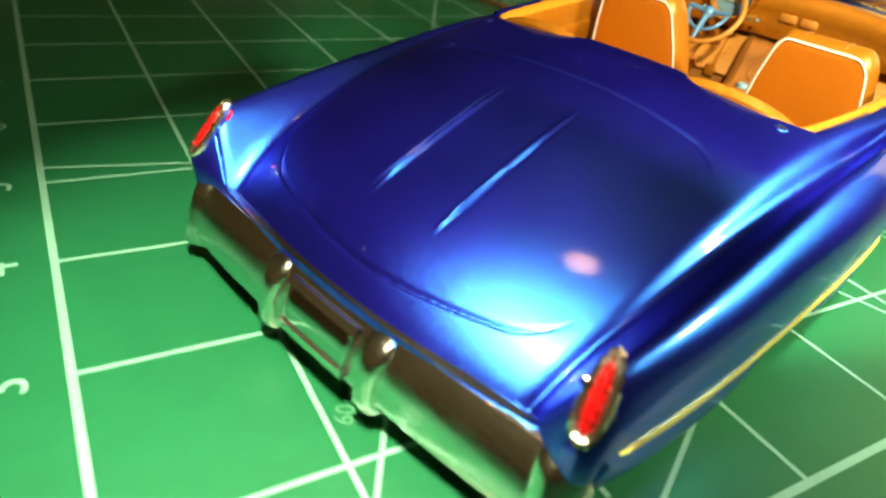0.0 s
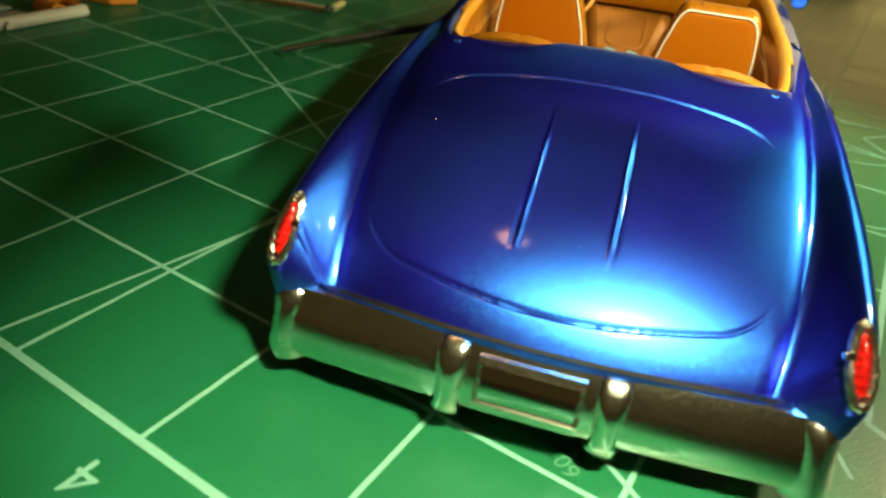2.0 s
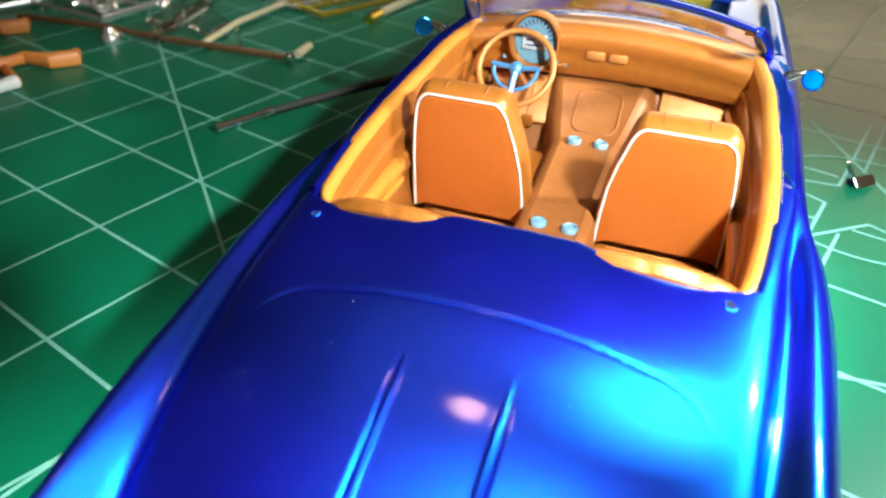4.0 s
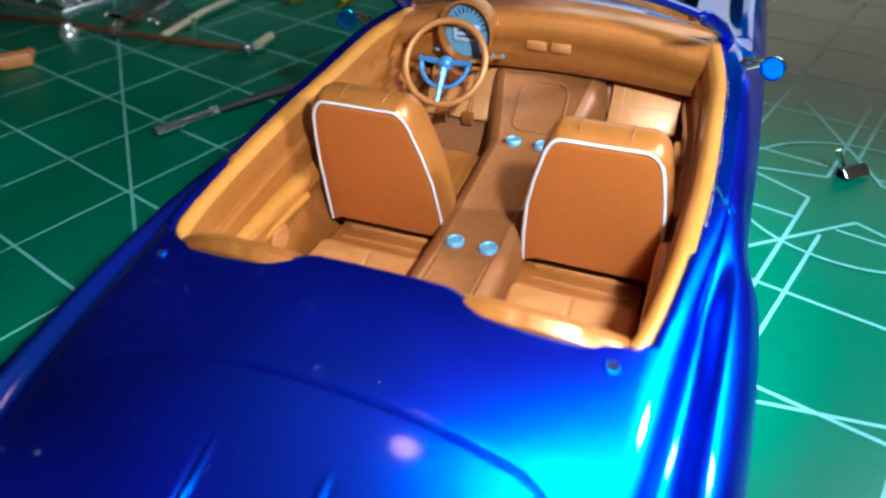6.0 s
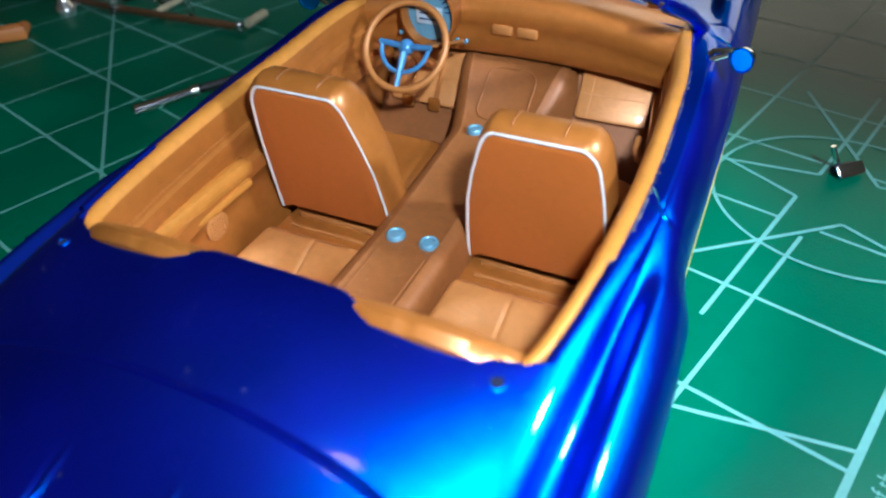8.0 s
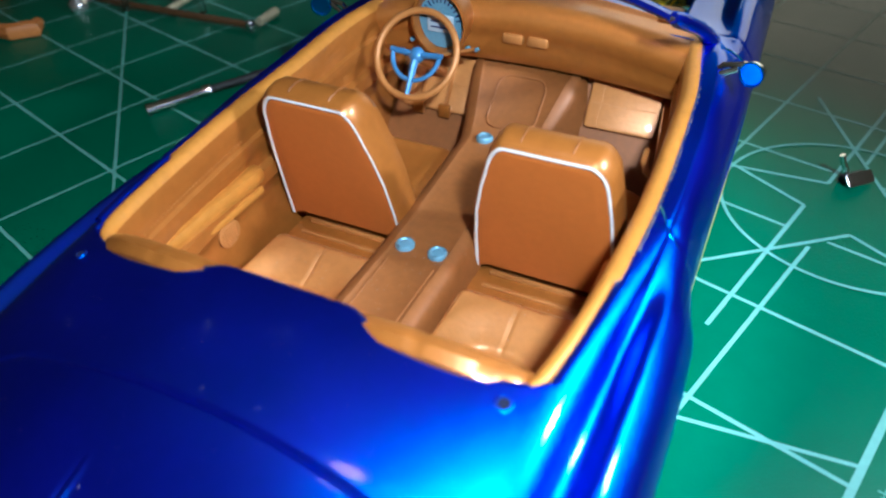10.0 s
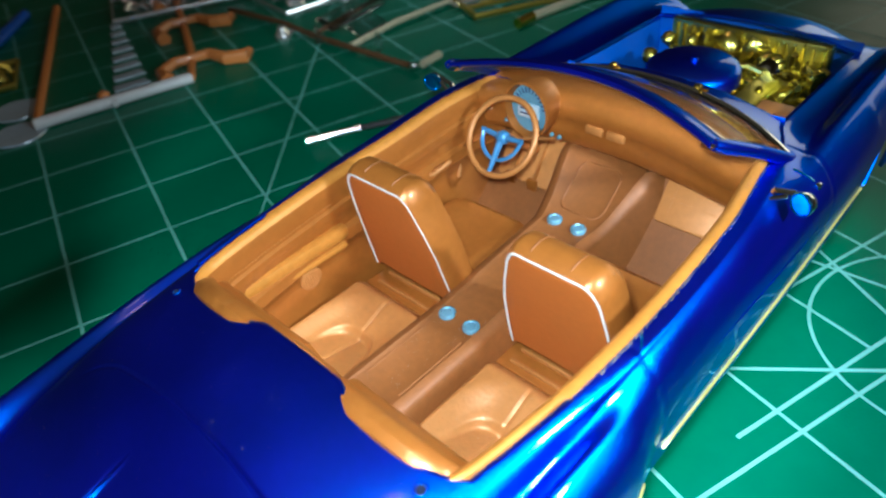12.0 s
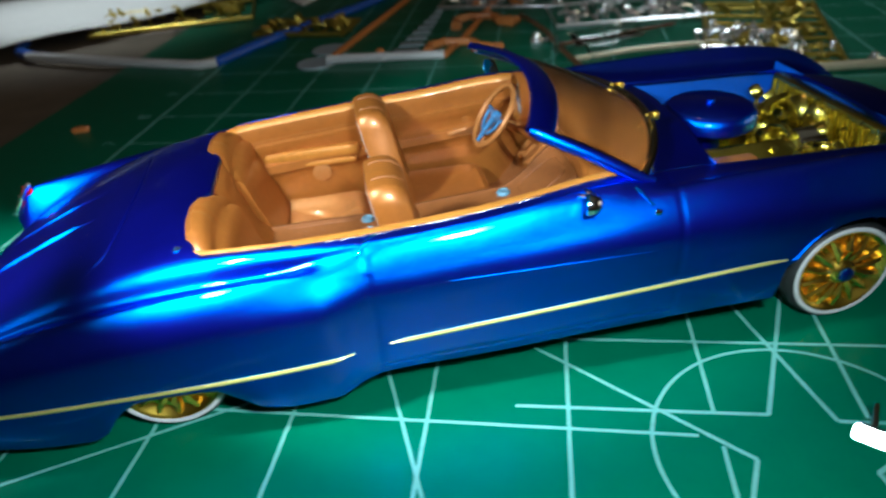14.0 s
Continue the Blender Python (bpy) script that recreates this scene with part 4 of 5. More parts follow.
# rolled paint edge outside the driver's door rim
bm = bmesh.new()
grid(bm, [[Vector((-(xe(y) + o), y, ze(y) + h)) for o, h in ((0.25, -0.5), (0.4, 0.05), (0.75, 0.2), (1.15, 0.1), (1.45, -0.3), (1.6, -1.2))] for y in np.linspace(47.5, 117, 70)])
part("paint_edge", bm, BLUE, car, "rolled candy blue edge along the door top")

# bare plastic edge between the door's paint and the rim, chipped unevenly
rng = random.Random(12)
bm = bmesh.new()
ys = np.linspace(67, 117, 150)
tube(bm, [(xe(y) + 0.62 + rng.uniform(-0.08, 0.08), y, ze(y) - 0.14) for y in ys], 0.1, 6, radii=[rng.uniform(0.02, 0.14) for _ in ys])
part("worn_edge", bm, SILVER, car, "worn pale edge along the door top")

# glint at the door gap and highlight on its front seam, modelled as bright tubes
bm = bmesh.new()
tube(bm, [(32.4, 75.3, 35.1), (33.0, 74.3, 34.86), (33.6, 73.0, 34.4), (34.2, 72.2, 33.8), (35.0, 72.0, 33.0), (35.5, 71.8, 32.45)], 0.1, 6, radii=[0.24, 0.14, 0.1, 0.08, 0.08, 0.05])
part("gap_glint", bm, BLUE_CHROME, car, "bright curl modelled as the glint at the door gap")
# the seam's highlight, put into a bead of bright blue chrome
bm = bmesh.new()
tube(bm, [(32.7, 119.9, 37.1), (33.6, 120.4, 36.7), (34.7, 121.2, 35.8), (35.6, 122.2, 34.7)], 0.2, 8)
part("seam_glint", bm, BLUE_CHROME, car, "fine bright bead modelled as the highlight on the door's front seam")

# small pin on each fender
for side in (-1, 1):
    bm = bmesh.new()
    box(bm, side * 36.3 - 0.5, 122.0, 33.3, side * 36.3 + 0.5, 123.3, 34.3, 0.3)
    part("fender_pin", bm, CHROME, car, "tiny chrome fender pin")

# ---------------------------------------------------------------- engine bay
bm = bmesh.new()
grid(bm, [[Vector((x, y, z)) for x, z in ((-24, 33), (-23.5, 20), (-20, 13), (20, 13), (23.5, 20), (24, 33))] for y in (139, 160, 180)])
for y in (139.2, 180.0):
    bm.faces.new([bm.verts.new((x, y, z)) for x, z in ((-24, 35), (-23.5, 20), (-20, 13), (20, 13), (23.5, 20), (24, 35))])
part("engine_bay", bm, BLUE_FLAT, car, "blue painted engine bay walls", smooth=False)
bm = bmesh.new()
box(bm, -8, 141, 13, 8, 171, 26, 1.2)
for side in (-1, 1):
    vs = box(bm, -3.2, 143, -2.2, 3.2, 168, 2.2, 0.8)
    m = pose(side * 10.5, 0, 27, 0, side * 38, 0)
    for v in [v for v in bm.verts if abs(v.co.z) < 2.6]:
        v.co = m @ v.co
engine = part("engine", bm, GOLD_PARTS, car, "gold plated model engine")
bm = bmesh.new()
lathe(bm, [(0, 38.4), (0.8, 38.4), (0.9, 37.7), (8.2, 37.4), (9.4, 36.6), (9.8, 35.6), (9.8, 33.6), (9.2, 33.0), (3, 33.0), (3, 26)], 48, Matrix.Translation((0, 150.2, -1.0)))
part("air_cleaner", bm, BLUE, engine, "round candy blue air cleaner")
bm = bmesh.new()
fm = pose(0, 173.6, 26, 90, 0, 0)
lathe(bm, [(0, 1.2), (1.8, 1.0), (2.0, -1.2), (0, -1.2)], 16, fm)
fan = part("fan", bm, GOLD_PARTS, engine, "gold six bladed cooling fan")
for k in range(6):
    bm = bmesh.new()
    a = fm @ pose(0, 0, 0, 0, 0, 60 * k)
    grid(bm, [[a @ Vector((r, w, tw * w)) for w in (-2.2, 0, 2.2)] for r, tw in ((1.5, 0.6), (5, 0.4), (8.8, 0.3))])
    ob = part("blade", bm, GOLD_PARTS, engine)
    ob.modifiers.new("thickness", "SOLIDIFY").thickness = 0.5 * MM
bm = bmesh.new()
box(bm, -19, 176.5, 14, 19, 179.5, 34, 0.6)
radiator = part("radiator", bm, GOLD_PARTS, car, "gold radiator core with upright fins")
for k in range(18):
    x = -17.5 + 35 * k / 17
    bm = bmesh.new()
    box(bm, x - 0.3, 175.9, 15, x + 0.3, 176.6, 33, 0)
    part("fin", bm, GOLD_PARTS, radiator)
rng = random.Random(4)
for side in (-1, 1):
    for k in range(4):
        bm = bmesh.new()
        y = 146 + 6.5 * k
        tube(bm, [(side * 10, y, 24), (side * 15, y + 0.5, 23.5), (side * 18, y + 1, 20), (side * 18.5, y + 1, 15)], 1.3, 9)
        part("exhaust_pipe", bm, GOLD_PARTS, engine, "gold exhaust header pipe")
bm = bmesh.new()
tube(bm, [(-6, 164, 28), (-8, 170, 31), (-10, 175, 31)], 1.5, 10)
tube(bm, [(6, 165, 28), (10, 169, 29), (14, 174, 27)], 1.3, 10)
part("coolant_hose", bm, GOLD_PARTS, engine, "gold coolant hoses")
bm = bmesh.new()
lathe(bm, [(0, 3), (2.6, 3), (3, 2), (3, -3), (0, -3)], 18, pose(9, 168, 29, 90, 0, 0))
part("alternator", bm, CHROME, engine, "bright plated alternator")
bm = bmesh.new()
box(bm, 15, 142, 22, 22, 152, 31.5, 0.8)
part("battery", bm, TAN_LIGHT, car, "pale yellow battery box in the engine bay")
for k in range(60):
    bm = bmesh.new()
    side = rng.choice((-1, 1))
    c = Vector((side * rng.uniform(4, 20), rng.uniform(157, 175), rng.uniform(23, 31)))
    t = Matrix.Translation(c) @ pose(0, 0, 0, rng.uniform(0, 90), rng.uniform(0, 90), rng.uniform(0, 180))
    if k % 3 == 0:
        lathe(bm, [(0, -1.4), (1.6, -1.2), (1.9, 0), (1.4, 1.2), (0, 1.4)], 12, t)
    elif k % 3 == 1:
        tube(bm, [t @ Vector((-3.2, 0, 0)), t @ Vector((0, 0.8, 0.4)), t @ Vector((3.4, 0, 0))], 0.8, 8)
    else:
        box(bm, -2.2, -1.2, -0.9, 2.2, 1.2, 0.9, 0.4)
        bmesh.ops.transform(bm, matrix=t, verts=bm.verts)
    tube(bm, [c, Vector((c.x * 0.7, c.y - 1, 20))], 0.5, 6)
    part("engine_fitting", bm, GOLD_PARTS, engine)

# ---------------------------------------------------------------- the hole for the aerial, with its raised rim
BORE_SHADE = material("bore_shade_black", (0.01, 0.012, 0.03), 0.9, spec=0.05)
for x, y, size in ((25.7, 41.9, 1.0), (-26.3, 41.6, 0.8)):
    side = 1 if x > 0 else -1
    seat_of_hole = Matrix.Translation(Vector((x, y, 33.83))) @ pose(0, 0, 0, 6, side * 9.5, 0) @ Matrix.Scale(size, 4)
    bm = bmesh.new()
    lathe(bm, [(0.60, 0.02), (0.64, 0.08), (0.74, 0.10), (0.88, 0.05), (0.98, -0.12)], 20, seat_of_hole)
    rim = part("aerial_hole", bm, BLUE, car, "small round hole with a raised blue rim")
    # the shell is not pierced; a near-black disc paints the hole's shade
    bm = bmesh.new()
    lathe(bm, [(0, 0.035), (0.4, 0.035), (0.63, 0.045)], 20, seat_of_hole)
    part("bore", bm, BORE_SHADE, rim, "flat black disc painted as the shade inside the hole")


def side_at(y, z):
    """The shell's outer place at a height on its side."""
    c = section(y)
    return min((spline(c, 4 + 2 * k / 60) for k in range(61)), key=lambda p: abs(p[1] - z))


# the reflection line along each door, imitated by a thin added ridge
for side in (-1, 1):
    bm = bmesh.new()
    tube(bm, [(side * (side_at(y, 27.4)[0] - 0.02), y, 27.4) for y in np.linspace(86, 122, 40)], 0.16, 6, radii=[0.16 * math.sin(math.pi * (k + 0.5) / 40) ** 0.5 for k in range(40)])
    part("reflection_ridge", bm, BLUE, car, "fine raised line standing in for a reflection along the door")

# ---------------------------------------------------------------- lint and dust that settled on the shell and the seats
rng = random.Random(21)
bm = bmesh.new()
for k in range(240):
    s, y = rng.uniform(0, 1.95), rng.uniform(-8, 42)
    p = shell_point(s, y, rng.choice((-1, 1))) + Vector((0, 0, 0.05))
    r = rng.uniform(0.012, 0.034)
    a = rng.uniform(0, 3.1)
    long = rng.choice((1, 1, 1, 2.2, 4))
    d, e = Vector((math.cos(a), math.sin(a), 0)) * r * long, Vector((-math.sin(a), math.cos(a), 0)) * r
    top = p + Vector((0, 0, r))
    ring = [bm.verts.new(q) for q in (p + d, p + e, p - d, p - e)]
    tip = bm.verts.new(top)
    for j in range(4):
        bm.faces.new((ring[j], ring[(j + 1) % 4], tip))
for k in range(220):
    p = Vector((rng.gauss(0, 3), rng.uniform(56, 78), 18.62)) if k % 2 else Vector((rng.choice((-16.5, 16.5)) + rng.gauss(0, 4), rng.uniform(60, 74), 14.9))
    r = rng.uniform(0.02, 0.05)
    ring = [bm.verts.new(p + Vector((r * x, r * y, 0))) for x, y in ((1, 0), (0, 1), (-1, 0), (0, -1))]
    tip = bm.verts.new(p + Vector((0, 0, r)))
    for j in range(4):
        bm.faces.new((ring[j], ring[(j + 1) % 4], tip))
dust = part("dust", bm, LINT, car, smooth=False)
tagged(dust, "fine pale dust and lint specks", kind="stuff")

# ---------------------------------------------------------------- loose things on the mat


def inch(x, y, z=2.0):
    return Vector((x * I, y * I, z))


def loose(name, label, category, group=""):
    return thing(name, label, category, group)


# orange and white parts frame
frame_a = loose("sprue", "white and orange plastic parts frame with bracket parts", "model sprue", "model kit frames")
bm = bmesh.new()
tube(bm, [inch(2.02, 10.39), inch(3.0, 10.43), inch(4.12, 10.47)], 2.0, 10)
tube(bm, [inch(3.05, 10.43), inch(3.04, 10.28)], 1.1, 8)
part("white_bar", bm, WHITE, frame_a, "white painted runner bar")
bm = bmesh.new()
tube(bm, [inch(2.06, 10.45, 1.6), inch(2.12, 10.9, 1.6), inch(2.45, 13.0, 1.6), inch(2.85, 15.6, 1.6)], 1.5, 8)
part("runner", bm, ORANGE, frame_a, "orange runner bar")
bm = bmesh.new()
tube(bm, [inch(4.12, 10.5, 1.6), inch(4.35, 11.4, 1.6), inch(4.6, 13.0, 1.6), inch(4.95, 15.6, 1.6)], 1.5, 8)
part("runner", bm, ORANGE, frame_a, "orange runner bar")
bm = bmesh.new()
lathe(bm, [(1.9, 0), (2.0, 3.4), (1.2, 4.4), (0, 4.5)], 12, Matrix.Translation(inch(2.95, 10.62, 0)))
part("peg", bm, ORANGE, frame_a, "small orange peg")
for y0, k in ((11.0, 1.0), (12.75, 0.95), (14.3, 0.9)):
    bm = bmesh.new()
    x0 = 4.24 + 0.17 * (y0 - 11)
    tube(bm, [inch(x0 - 0.42 * k, y0 - 0.45, 2), inch(x0 - 0.45 * k, y0 - 0.1, 2.4), inch(x0 - 0.2 * k, y0 + 0.12, 2.8), inch(x0 + 0.1 * k, y0 + 0.1, 2.8), inch(x0 + 0.32 * k, y0 + 0.12, 2.6), inch(x0 + 0.48 * k, y0 - 0.22, 2.4), inch(x0 + 0.72 * k, y0 - 0.32, 2.2), inch(x0 + 0.86 * k, y0 - 0.12, 2.0)], 2.0, 8, radii=[2.9, 2.2, 1.9, 1.7, 2.0, 2.6, 2.7, 1.6])
    part("bracket_part", bm, ORANGE, frame_a, "bent orange suspension bracket still on its runner")
# stepped pale louvre part lying inside the frame
louvre = loose("louvre_part", "pale grey tapering louvre strip lying on the mat", "model part")
for k in range(8):
    w = 6.4 - 0.6 * k
    c = inch(3.36 + 0.035 * k, 10.98 + 0.40 * k, 0)
    bm = bmesh.new()
    prism(bm, [(c.x - w, c.y - 2.6), (c.x + w, c.y - 2.2), (c.x + w * 0.86, c.y + 3.2), (c.x - w * 0.95, c.y + 2.8)], 0, 0.7, Matrix(), 0.15)
    part("slat", bm, FROST, louvre)
for x, y in ((1.81, 10.38), (1.86, 11.2)):
    ob = loose("plastic_disc", "flat pale plastic disc lying on the mat", "disc", "plastic discs")
    bm = bmesh.new()
    lathe(bm, [(0, 0), (8.4, 0), (8.8, 0.3), (8.6, 0.8), (7.8, 0.7), (0, 0.7)], 40, Matrix.Translation(inch(x, y, 0)))
    part("disc_body", bm, FROST, ob)

# white and blue bent runner
frame_b = loose("sprue", "bent white and blue plastic runner on the mat", "model sprue", "model kit frames")
bm = bmesh.new()
tube(bm, [inch(-4.5, 11.3), inch(-2.9, 10.85), inch(-0.35, 10.3), inch(-0.1, 10.45)], 2.2, 10)
part("white_length", bm, WHITE, frame_b)
bm = bmesh.new()
tube(bm, [inch(-0.1, 10.45), inch(0.3, 11.5), inch(0.85, 12.6), inch(1.75, 14.3), inch(2.3, 15.6)], 2.4, 10)
part("blue_length", bm, BLUE_FLAT, frame_b)
bm = bmesh.new()
tube(bm, [inch(-4.4, 11.3), inch(-4.9, 11.6), inch(-5.3, 12.4)], 2.6, 10)
part("blue_end", bm, BLUE_FLAT, frame_b)

rng = random.Random(11)


def plated_frame(label, mat, x0, y0, x1, y1, bars, blobs, seed):
    """A parts frame: a rim of runners, cross runners, and small plated parts on stubs."""
    r = random.Random(seed)
    ob = loose("sprue", label, "model sprue", "model kit frames")
    a, b = Vector((x0, y0)), Vector((x1, y1))
    d = (b - a)
    n = Vector((-d.y, d.x)).normalized()
    width = d.length * 0.55
    at = lambda u, v, z=2.2: inch(*(a + d * u + n * width * v), z)
    bm = bmesh.new()
    tube(bm, [at(0, 0), at(1, 0), at(1, 1), at(0, 1)], 1.3, 8, True)
    part("rim_runner", bm, mat, ob)
    for k in range(bars):
        u = (k + 1) / (bars + 1)
        bm = bmesh.new()
        tube(bm, [at(u, 0), at(u + r.uniform(-0.05, 0.05), 0.5), at(u, 1)], 1.0, 7)
        part("cross_runner", bm, mat, ob)
    for k in range(blobs):
        u, v = r.uniform(0.06, 0.94), r.uniform(0.08, 0.92)
        bm = bmesh.new()
        c = at(u, v, r.uniform(2.5, 4.5))
        turn = Matrix.Translation(c) @ pose(0, 0, 0, r.uniform(0, 90), r.uniform(0, 90), r.uniform(0, 180))
        kind = r.random()
        if kind < 0.4:
            lathe(bm, [(0, -1), (2.6, -1), (3.4, 0), (2.8, 1), (1.2, 1.4), (0, 1.4)], 14, turn)
        elif kind < 0.75:
            tube(bm, [turn @ Vector((-5, 0, 0)), turn @ Vector((-1, 0.8, 0.5)), turn @ Vector((5, 0, 0))], 1.1, 8, radii=[0.7, 1.5, 0.9])
        else:
            box(bm, -3.2, -1.5, -1, 3.2, 1.5, 1, 0.5)
            bmesh.ops.transform(bm, matrix=turn, verts=bm.verts)
        tube(bm, [c, at(u, min(v + 0.12, 1.0))], 0.5, 6)
        part("plated_part", bm, mat, ob)
    return ob


plated_frame("dull gold parts frame with small parts on it", GOLD_DULL, 0.0, 12.2, 1.9, 12.0, 3, 20, 3)
plated_frame("dull gold parts frame beside the paper sheet", GOLD_DULL, -3.9, 12.6, -0.6, 13.7, 3, 26, 5)
plated_frame("chrome parts frame with small bright parts", SILVER, 6.1, 11.9, 9.0, 12.3, 6, 40, 7)
plated_frame("yellow gold parts frame with close cross runners", GOLD_DULL, 10.3, 9.3, 10.9, 12.8, 7, 26, 9)
plated_frame("chrome parts frame far back on the mat", SILVER, 3.6, 13.8, 6.0, 13.5, 3, 22, 13)
plated_frame("chrome parts frame beside the bonnet", SILVER, 8.4, 10.3, 10.0, 10.2, 2, 24, 17)
for x, y, s in ((5.72, 11.09, 3.2), (9.19, 11.0, 2.6), (9.72, 9.84, 3.6), (10.39, 10.2, 2.4), (10.76, 9.54, 2.4), (9.22, 10.17, 3.4), (9.76, 10.72, 2.8), (8.83, 11.63, 2.8), (6.15, 13.65, 3.2), (7.2, 12.0, 2.4)):
    ob = loose("plated_part", "small rounded chrome part lying on the mat", "model part", "loose chrome parts")
    bm = bmesh.new()
    lathe(bm, [(0, 1.9 * s), (0.5 * s, 1.75 * s), (0.62 * s, 1.2 * s), (0.9 * s, 0.9 * s), (1.0 * s, 0.4 * s), (0.8 * s, 0)], 16, Matrix.Translation(inch(x, y, 0)))
    tube(bm, [inch(x, y, 0.8 * s), inch(x, y, 0.8 * s) + Vector((1.6 * s, 0.7 * s, -0.3 * s))], 0.3 * s, 8)
    part("part_body", bm, SILVER, ob)

# thin dark runners with bright tips and clear window parts between them
rod = loose("sprue", "brown runner with clear window parts and bright tips", "model sprue", "model kit frames")
BROWN = material("brown_plastic", (0.10, 0.05, 0.02), 0.4, 0.0, 0.1, 0.2, 0.3)
CREAM = material("cream_plastic", (0.62, 0.55, 0.36), 0.35, 0.3, 0.1, 0.1, 0.3)
bm = bmesh.new()
tube(bm, [inch(6.72, 8.6, 2.5), inch(6.4, 9.6, 2.5), inch(6.1, 10.6, 2.5), inch(5.9, 11.6, 2.5), inch(5.4, 12.9, 2.5)], 1.15, 8)
part("dark_runner", bm, BROWN, rod)
bm = bmesh.new()
tube(bm, [inch(6.35, 9.9, 2.5), inch(7.3, 10.3, 2.5), inch(8.9, 10.65, 2.5)], 1.1, 8)
part("dark_runner", bm, CREAM, rod)
bm = bmesh.new()
tube(bm, [inch(6.05, 10.7, 2.5), inch(7.0, 11.2, 2.5), inch(8.2, 11.8, 2.5)], 1.0, 8)
part("dark_runner", bm, BROWN, rod)
bm = bmesh.new()
lathe(bm, [(0, -1.6), (1.5, -1), (1.9, 0), (1.5, 1.2), (0, 1.8)], 14, Matrix.Translation(inch(6.70, 8.58, 2.6)))
part("bright_tip", bm, CHROME, rod)
bm = bmesh.new()
tube(bm, [inch(6.85, 8.62, 2.4), inch(7.2, 8.74, 2.6)], 1.4, 8)
part("cream_stub", bm, CREAM, rod)
for pts, h in (((6.6, 10.15, 7.2, 10.42), 5.5), ((6.4, 10.75, 7.6, 11.3), 7.0)):
    bm = bmesh.new()
    x0, y0, x1, y1 = pts
    grid(bm, [[inch(x0 + (x1 - x0) * k / 10, y0 + (y1 - y0) * k / 10, 0) + Vector((-h * 0.5 * v, h * v, 1.2 + 3.5 * math.sin(math.pi * v / 2))) for k in range(11)] for v in np.linspace(0, 1, 6)])
    ob = part("clear_window", bm, CLEAR, rod)
    ob.modifiers.new("thickness", "SOLIDIFY").thickness = 0.8 * MM
for x, y in ((6.05, 10.4), (6.62, 9.5), (6.9, 11.0)):
    bm = bmesh.new()
    tube(bm, [inch(x, y, 2.0), inch(x, y, 8.5)], 0.9, 8, radii=[1.1, 0.8])
    part("clear_post", bm, CLEAR, rod)

# hobby tool with a polished tip
tool = loose("needle_tool", "thin dark hobby tool with a polished tip", "tool")
# dark shaft, blackened further to paint in the car's shadow on it
bm = bmesh.new()
tube(bm, [inch(5.35, 7.47, 3.0), inch(6.0, 7.22, 4.2), inch(7.4, 6.72, 5.0)], 1.1, 10, radii=[0.9, 1.2, 1.6])
part("shaft", bm, RUBBER, tool)
bm = bmesh.new()
tube(bm, [inch(4.76, 7.66, 1.6), inch(4.86, 7.63, 1.8), inch(5.36, 7.47, 3.0)], 1.3, 12, radii=[1.5, 1.35, 0.95])
part("tip", bm, CHROME, tool)
bm = bmesh.new()
tube(bm, [inch(5.3, 7.49, 2.9), inch(5.38, 7.46, 3.05)], 1.35, 12)
part("collar", bm, CHROME, tool)

# cream rod with a yellow end beside the bonnet
stick = loose("plated_rod", "cream plated rod with a yellow end", "rod")
bm = bmesh.new()
tube(bm, [inch(9.0, 9.06, 2.0), inch(10.4, 9.2, 2.6), inch(11.6, 9.3, 2.6)], 1.7, 10)
part("rod_body", bm, CREAM, stick)
bm = bmesh.new()
tube(bm, [inch(8.68, 8.97, 2.0), inch(9.02, 9.06, 2.0)], 2.1, 10)
part("rod_end", bm, GOLD, stick)

crumb = loose("plastic_crumb", "small orange plastic off-cut on the mat", "off-cut")
bm = bmesh.new()
box(bm, -3.2, -1.6, 0, 3.2, 1.6, 2.2, 0.9)
bmesh.ops.transform(bm, matrix=Matrix.Translation(inch(-1.0, 7.45, 0)) @ pose(0, 0, 0, 0, 0, 20), verts=bm.verts)
part("crumb_body", bm, ORANGE, crumb)

# small dark clip with a bright face, beside the star figure
clip = loose("plated_clip", "small dark plated part with a bright prong", "model part")
cm = Matrix.Translation(inch(7.98, 2.0, 0)) @ pose(0, 0, 0, 0, 0, -30)
bm = bmesh.new()
box(bm, -3.0, -1.0, 0, 3.0, 1.0, 1.6, 0.35)
bmesh.ops.transform(bm, matrix=cm, verts=bm.verts)
part("clip_body", bm, RUBBER, clip)
bm = bmesh.new()
tube(bm, [(-0.6, 1.2, 1.2), (-1.0, 2.4, 2.8), (-1.4, 3.2, 4.6)], 0.6, 8)
bmesh.ops.transform(bm, matrix=cm, verts=bm.verts)
part("prong", bm, CHROME, clip)
bm = bmesh.new()
prism(bm, loop((0, 0), 3.4, 1.45, 0.7, 4), -0.25, 0.25, cm @ pose(0, -1.6, 1.3, 44, 0, 0), 0.15)
part("plated_face", bm, CHROME_SOFT, clip, "tilted bright plated face", smooth=False)

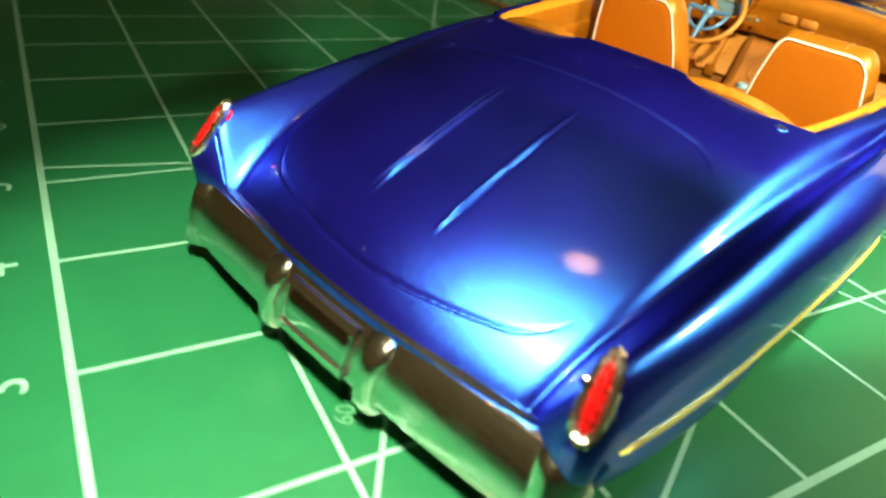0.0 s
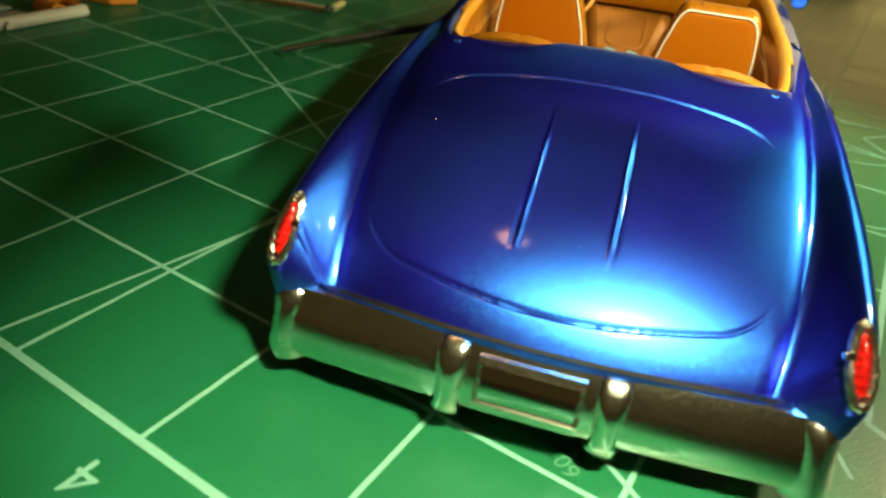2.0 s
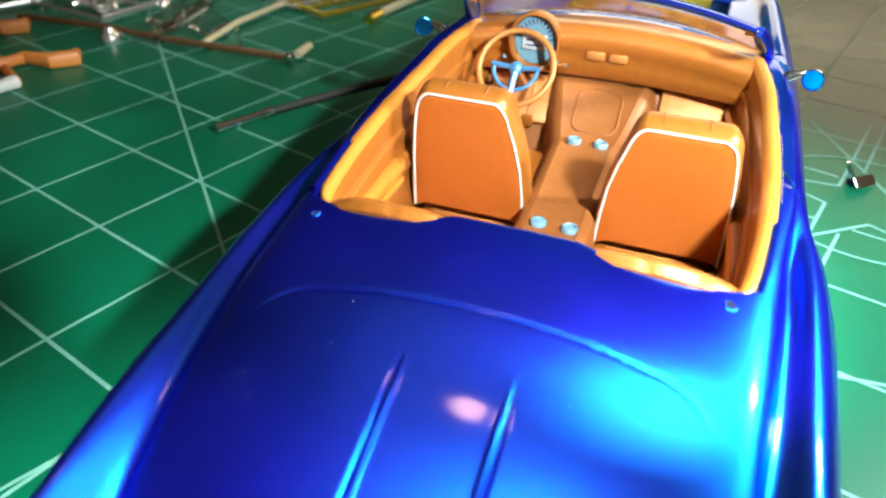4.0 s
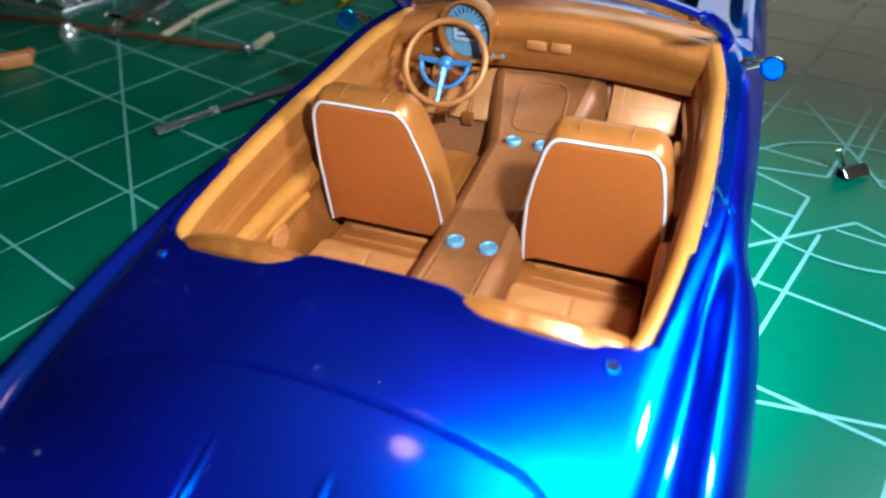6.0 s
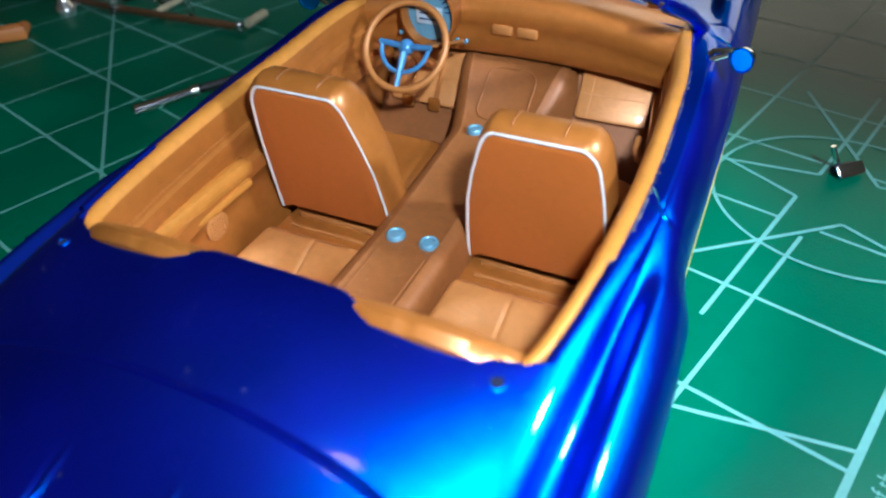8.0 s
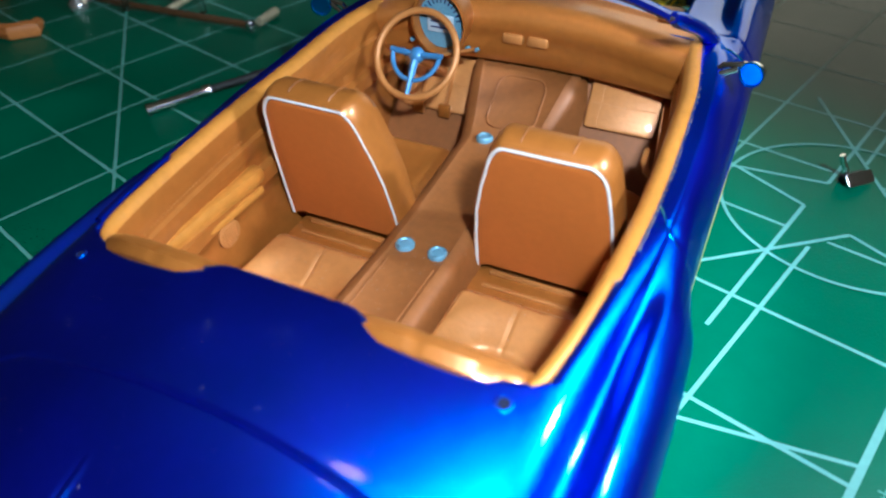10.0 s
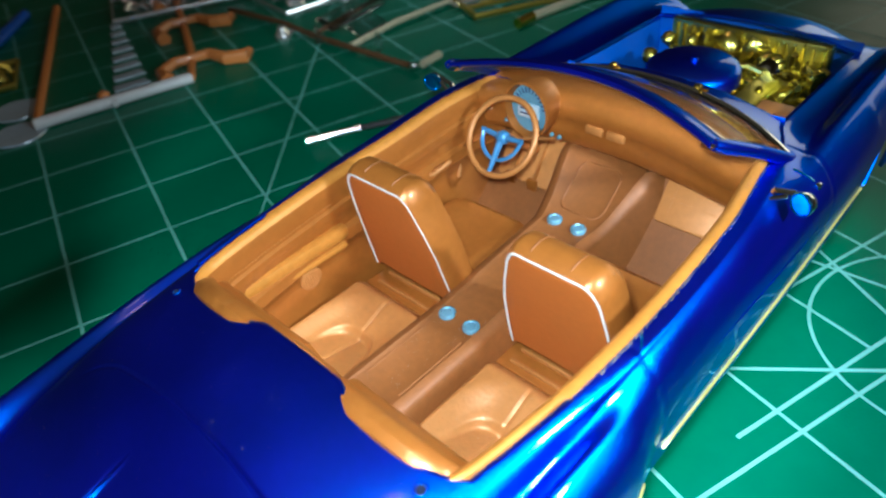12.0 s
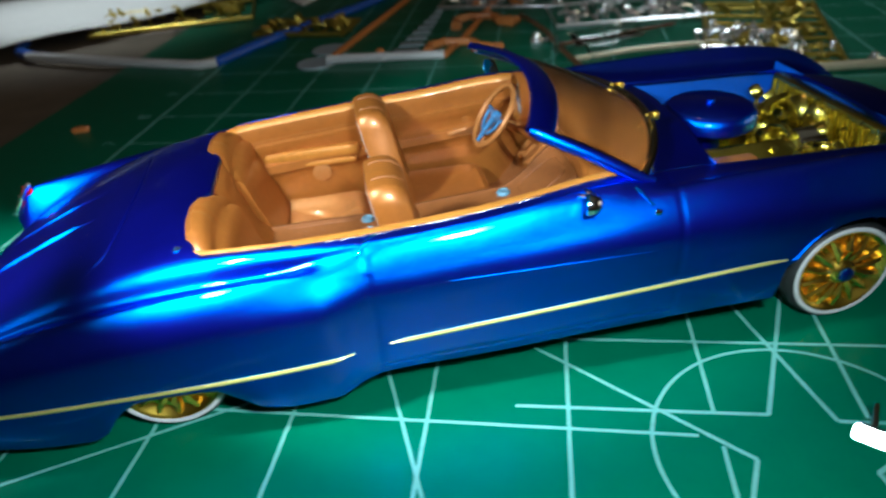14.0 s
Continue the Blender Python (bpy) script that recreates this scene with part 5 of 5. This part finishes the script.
# folded white card at the back
card = loose("folded_card", "white folded card with a dark printed mark", "card")
bm = bmesh.new()
c0, d1, d2 = Vector((0.26, 14.76)), Vector((0.30, 0.954)), Vector((-0.6, 0.8))
grid(bm, [[inch(*(c0 + d1 * (4 * k / 8) + d2 * (4 * j / 8)), 1.0 + 1.0 * math.sin(k * 0.6) ** 2) for k in range(9)] for j in range(9)])
ob = part("card_sheet", bm, PAPER, card)
ob.modifiers.new("thickness", "SOLIDIFY").thickness = 0.4 * MM
bm = bmesh.new()
bm.faces.new([bm.verts.new(inch(*(c0 + d1 * u + d2 * v), 3.4)) for u, v in ((1.5, 0.5), (2.6, 0.5), (2.6, 0.9), (1.5, 0.9))])
part("printed_bar", bm, DARK, card, "dark printed bar", smooth=False)

# instruction sheet and a dark box at the mat's edge
sheet = loose("instruction_sheet", "white printed instruction sheet, slightly curled", "paper sheet")
bm = bmesh.new()
ax, ay = Vector((-5.2, 11.2)), Vector((1.5, 18.3))
side_d = Vector((-0.727, 0.686))
rows = []
for j in range(9):
    row = []
    for k in range(17):
        p = ax.lerp(ay, k / 16) + side_d * (6.5 * j / 8)
        row.append(inch(p.x, p.y, 1.2 + 5 * (1 - j / 8) ** 3 + 1.2 * math.sin(k * 0.9)))
    rows.append(row)
grid(bm, rows)
ob = part("paper", bm, PAPER, sheet)
ob.modifiers.new("thickness", "SOLIDIFY").thickness = 0.3 * MM
bm = bmesh.new()
for u, w in ((0.80, 0.10), (0.62, 0.07)):
    p, q = ax.lerp(ay, u) + side_d * 0.9, ax.lerp(ay, u + w) + side_d * 0.9
    o = side_d * 0.35
    bm.faces.new([bm.verts.new(inch(v.x, v.y, 7.4)) for v in (p, q, q + o, p + o)])
part("printed_bar", bm, DARK, sheet, "dark printed bar", smooth=False)
carton = loose("dark_carton", "dark brown cardboard carton at the table's far side", "carton")
bm = bmesh.new()
box(bm, 21.5 * I, 2.6 * I, 0, 27 * I, 6.4 * I, 34, 1.0)
part("carton_body", bm, BROWN, carton, smooth=False)
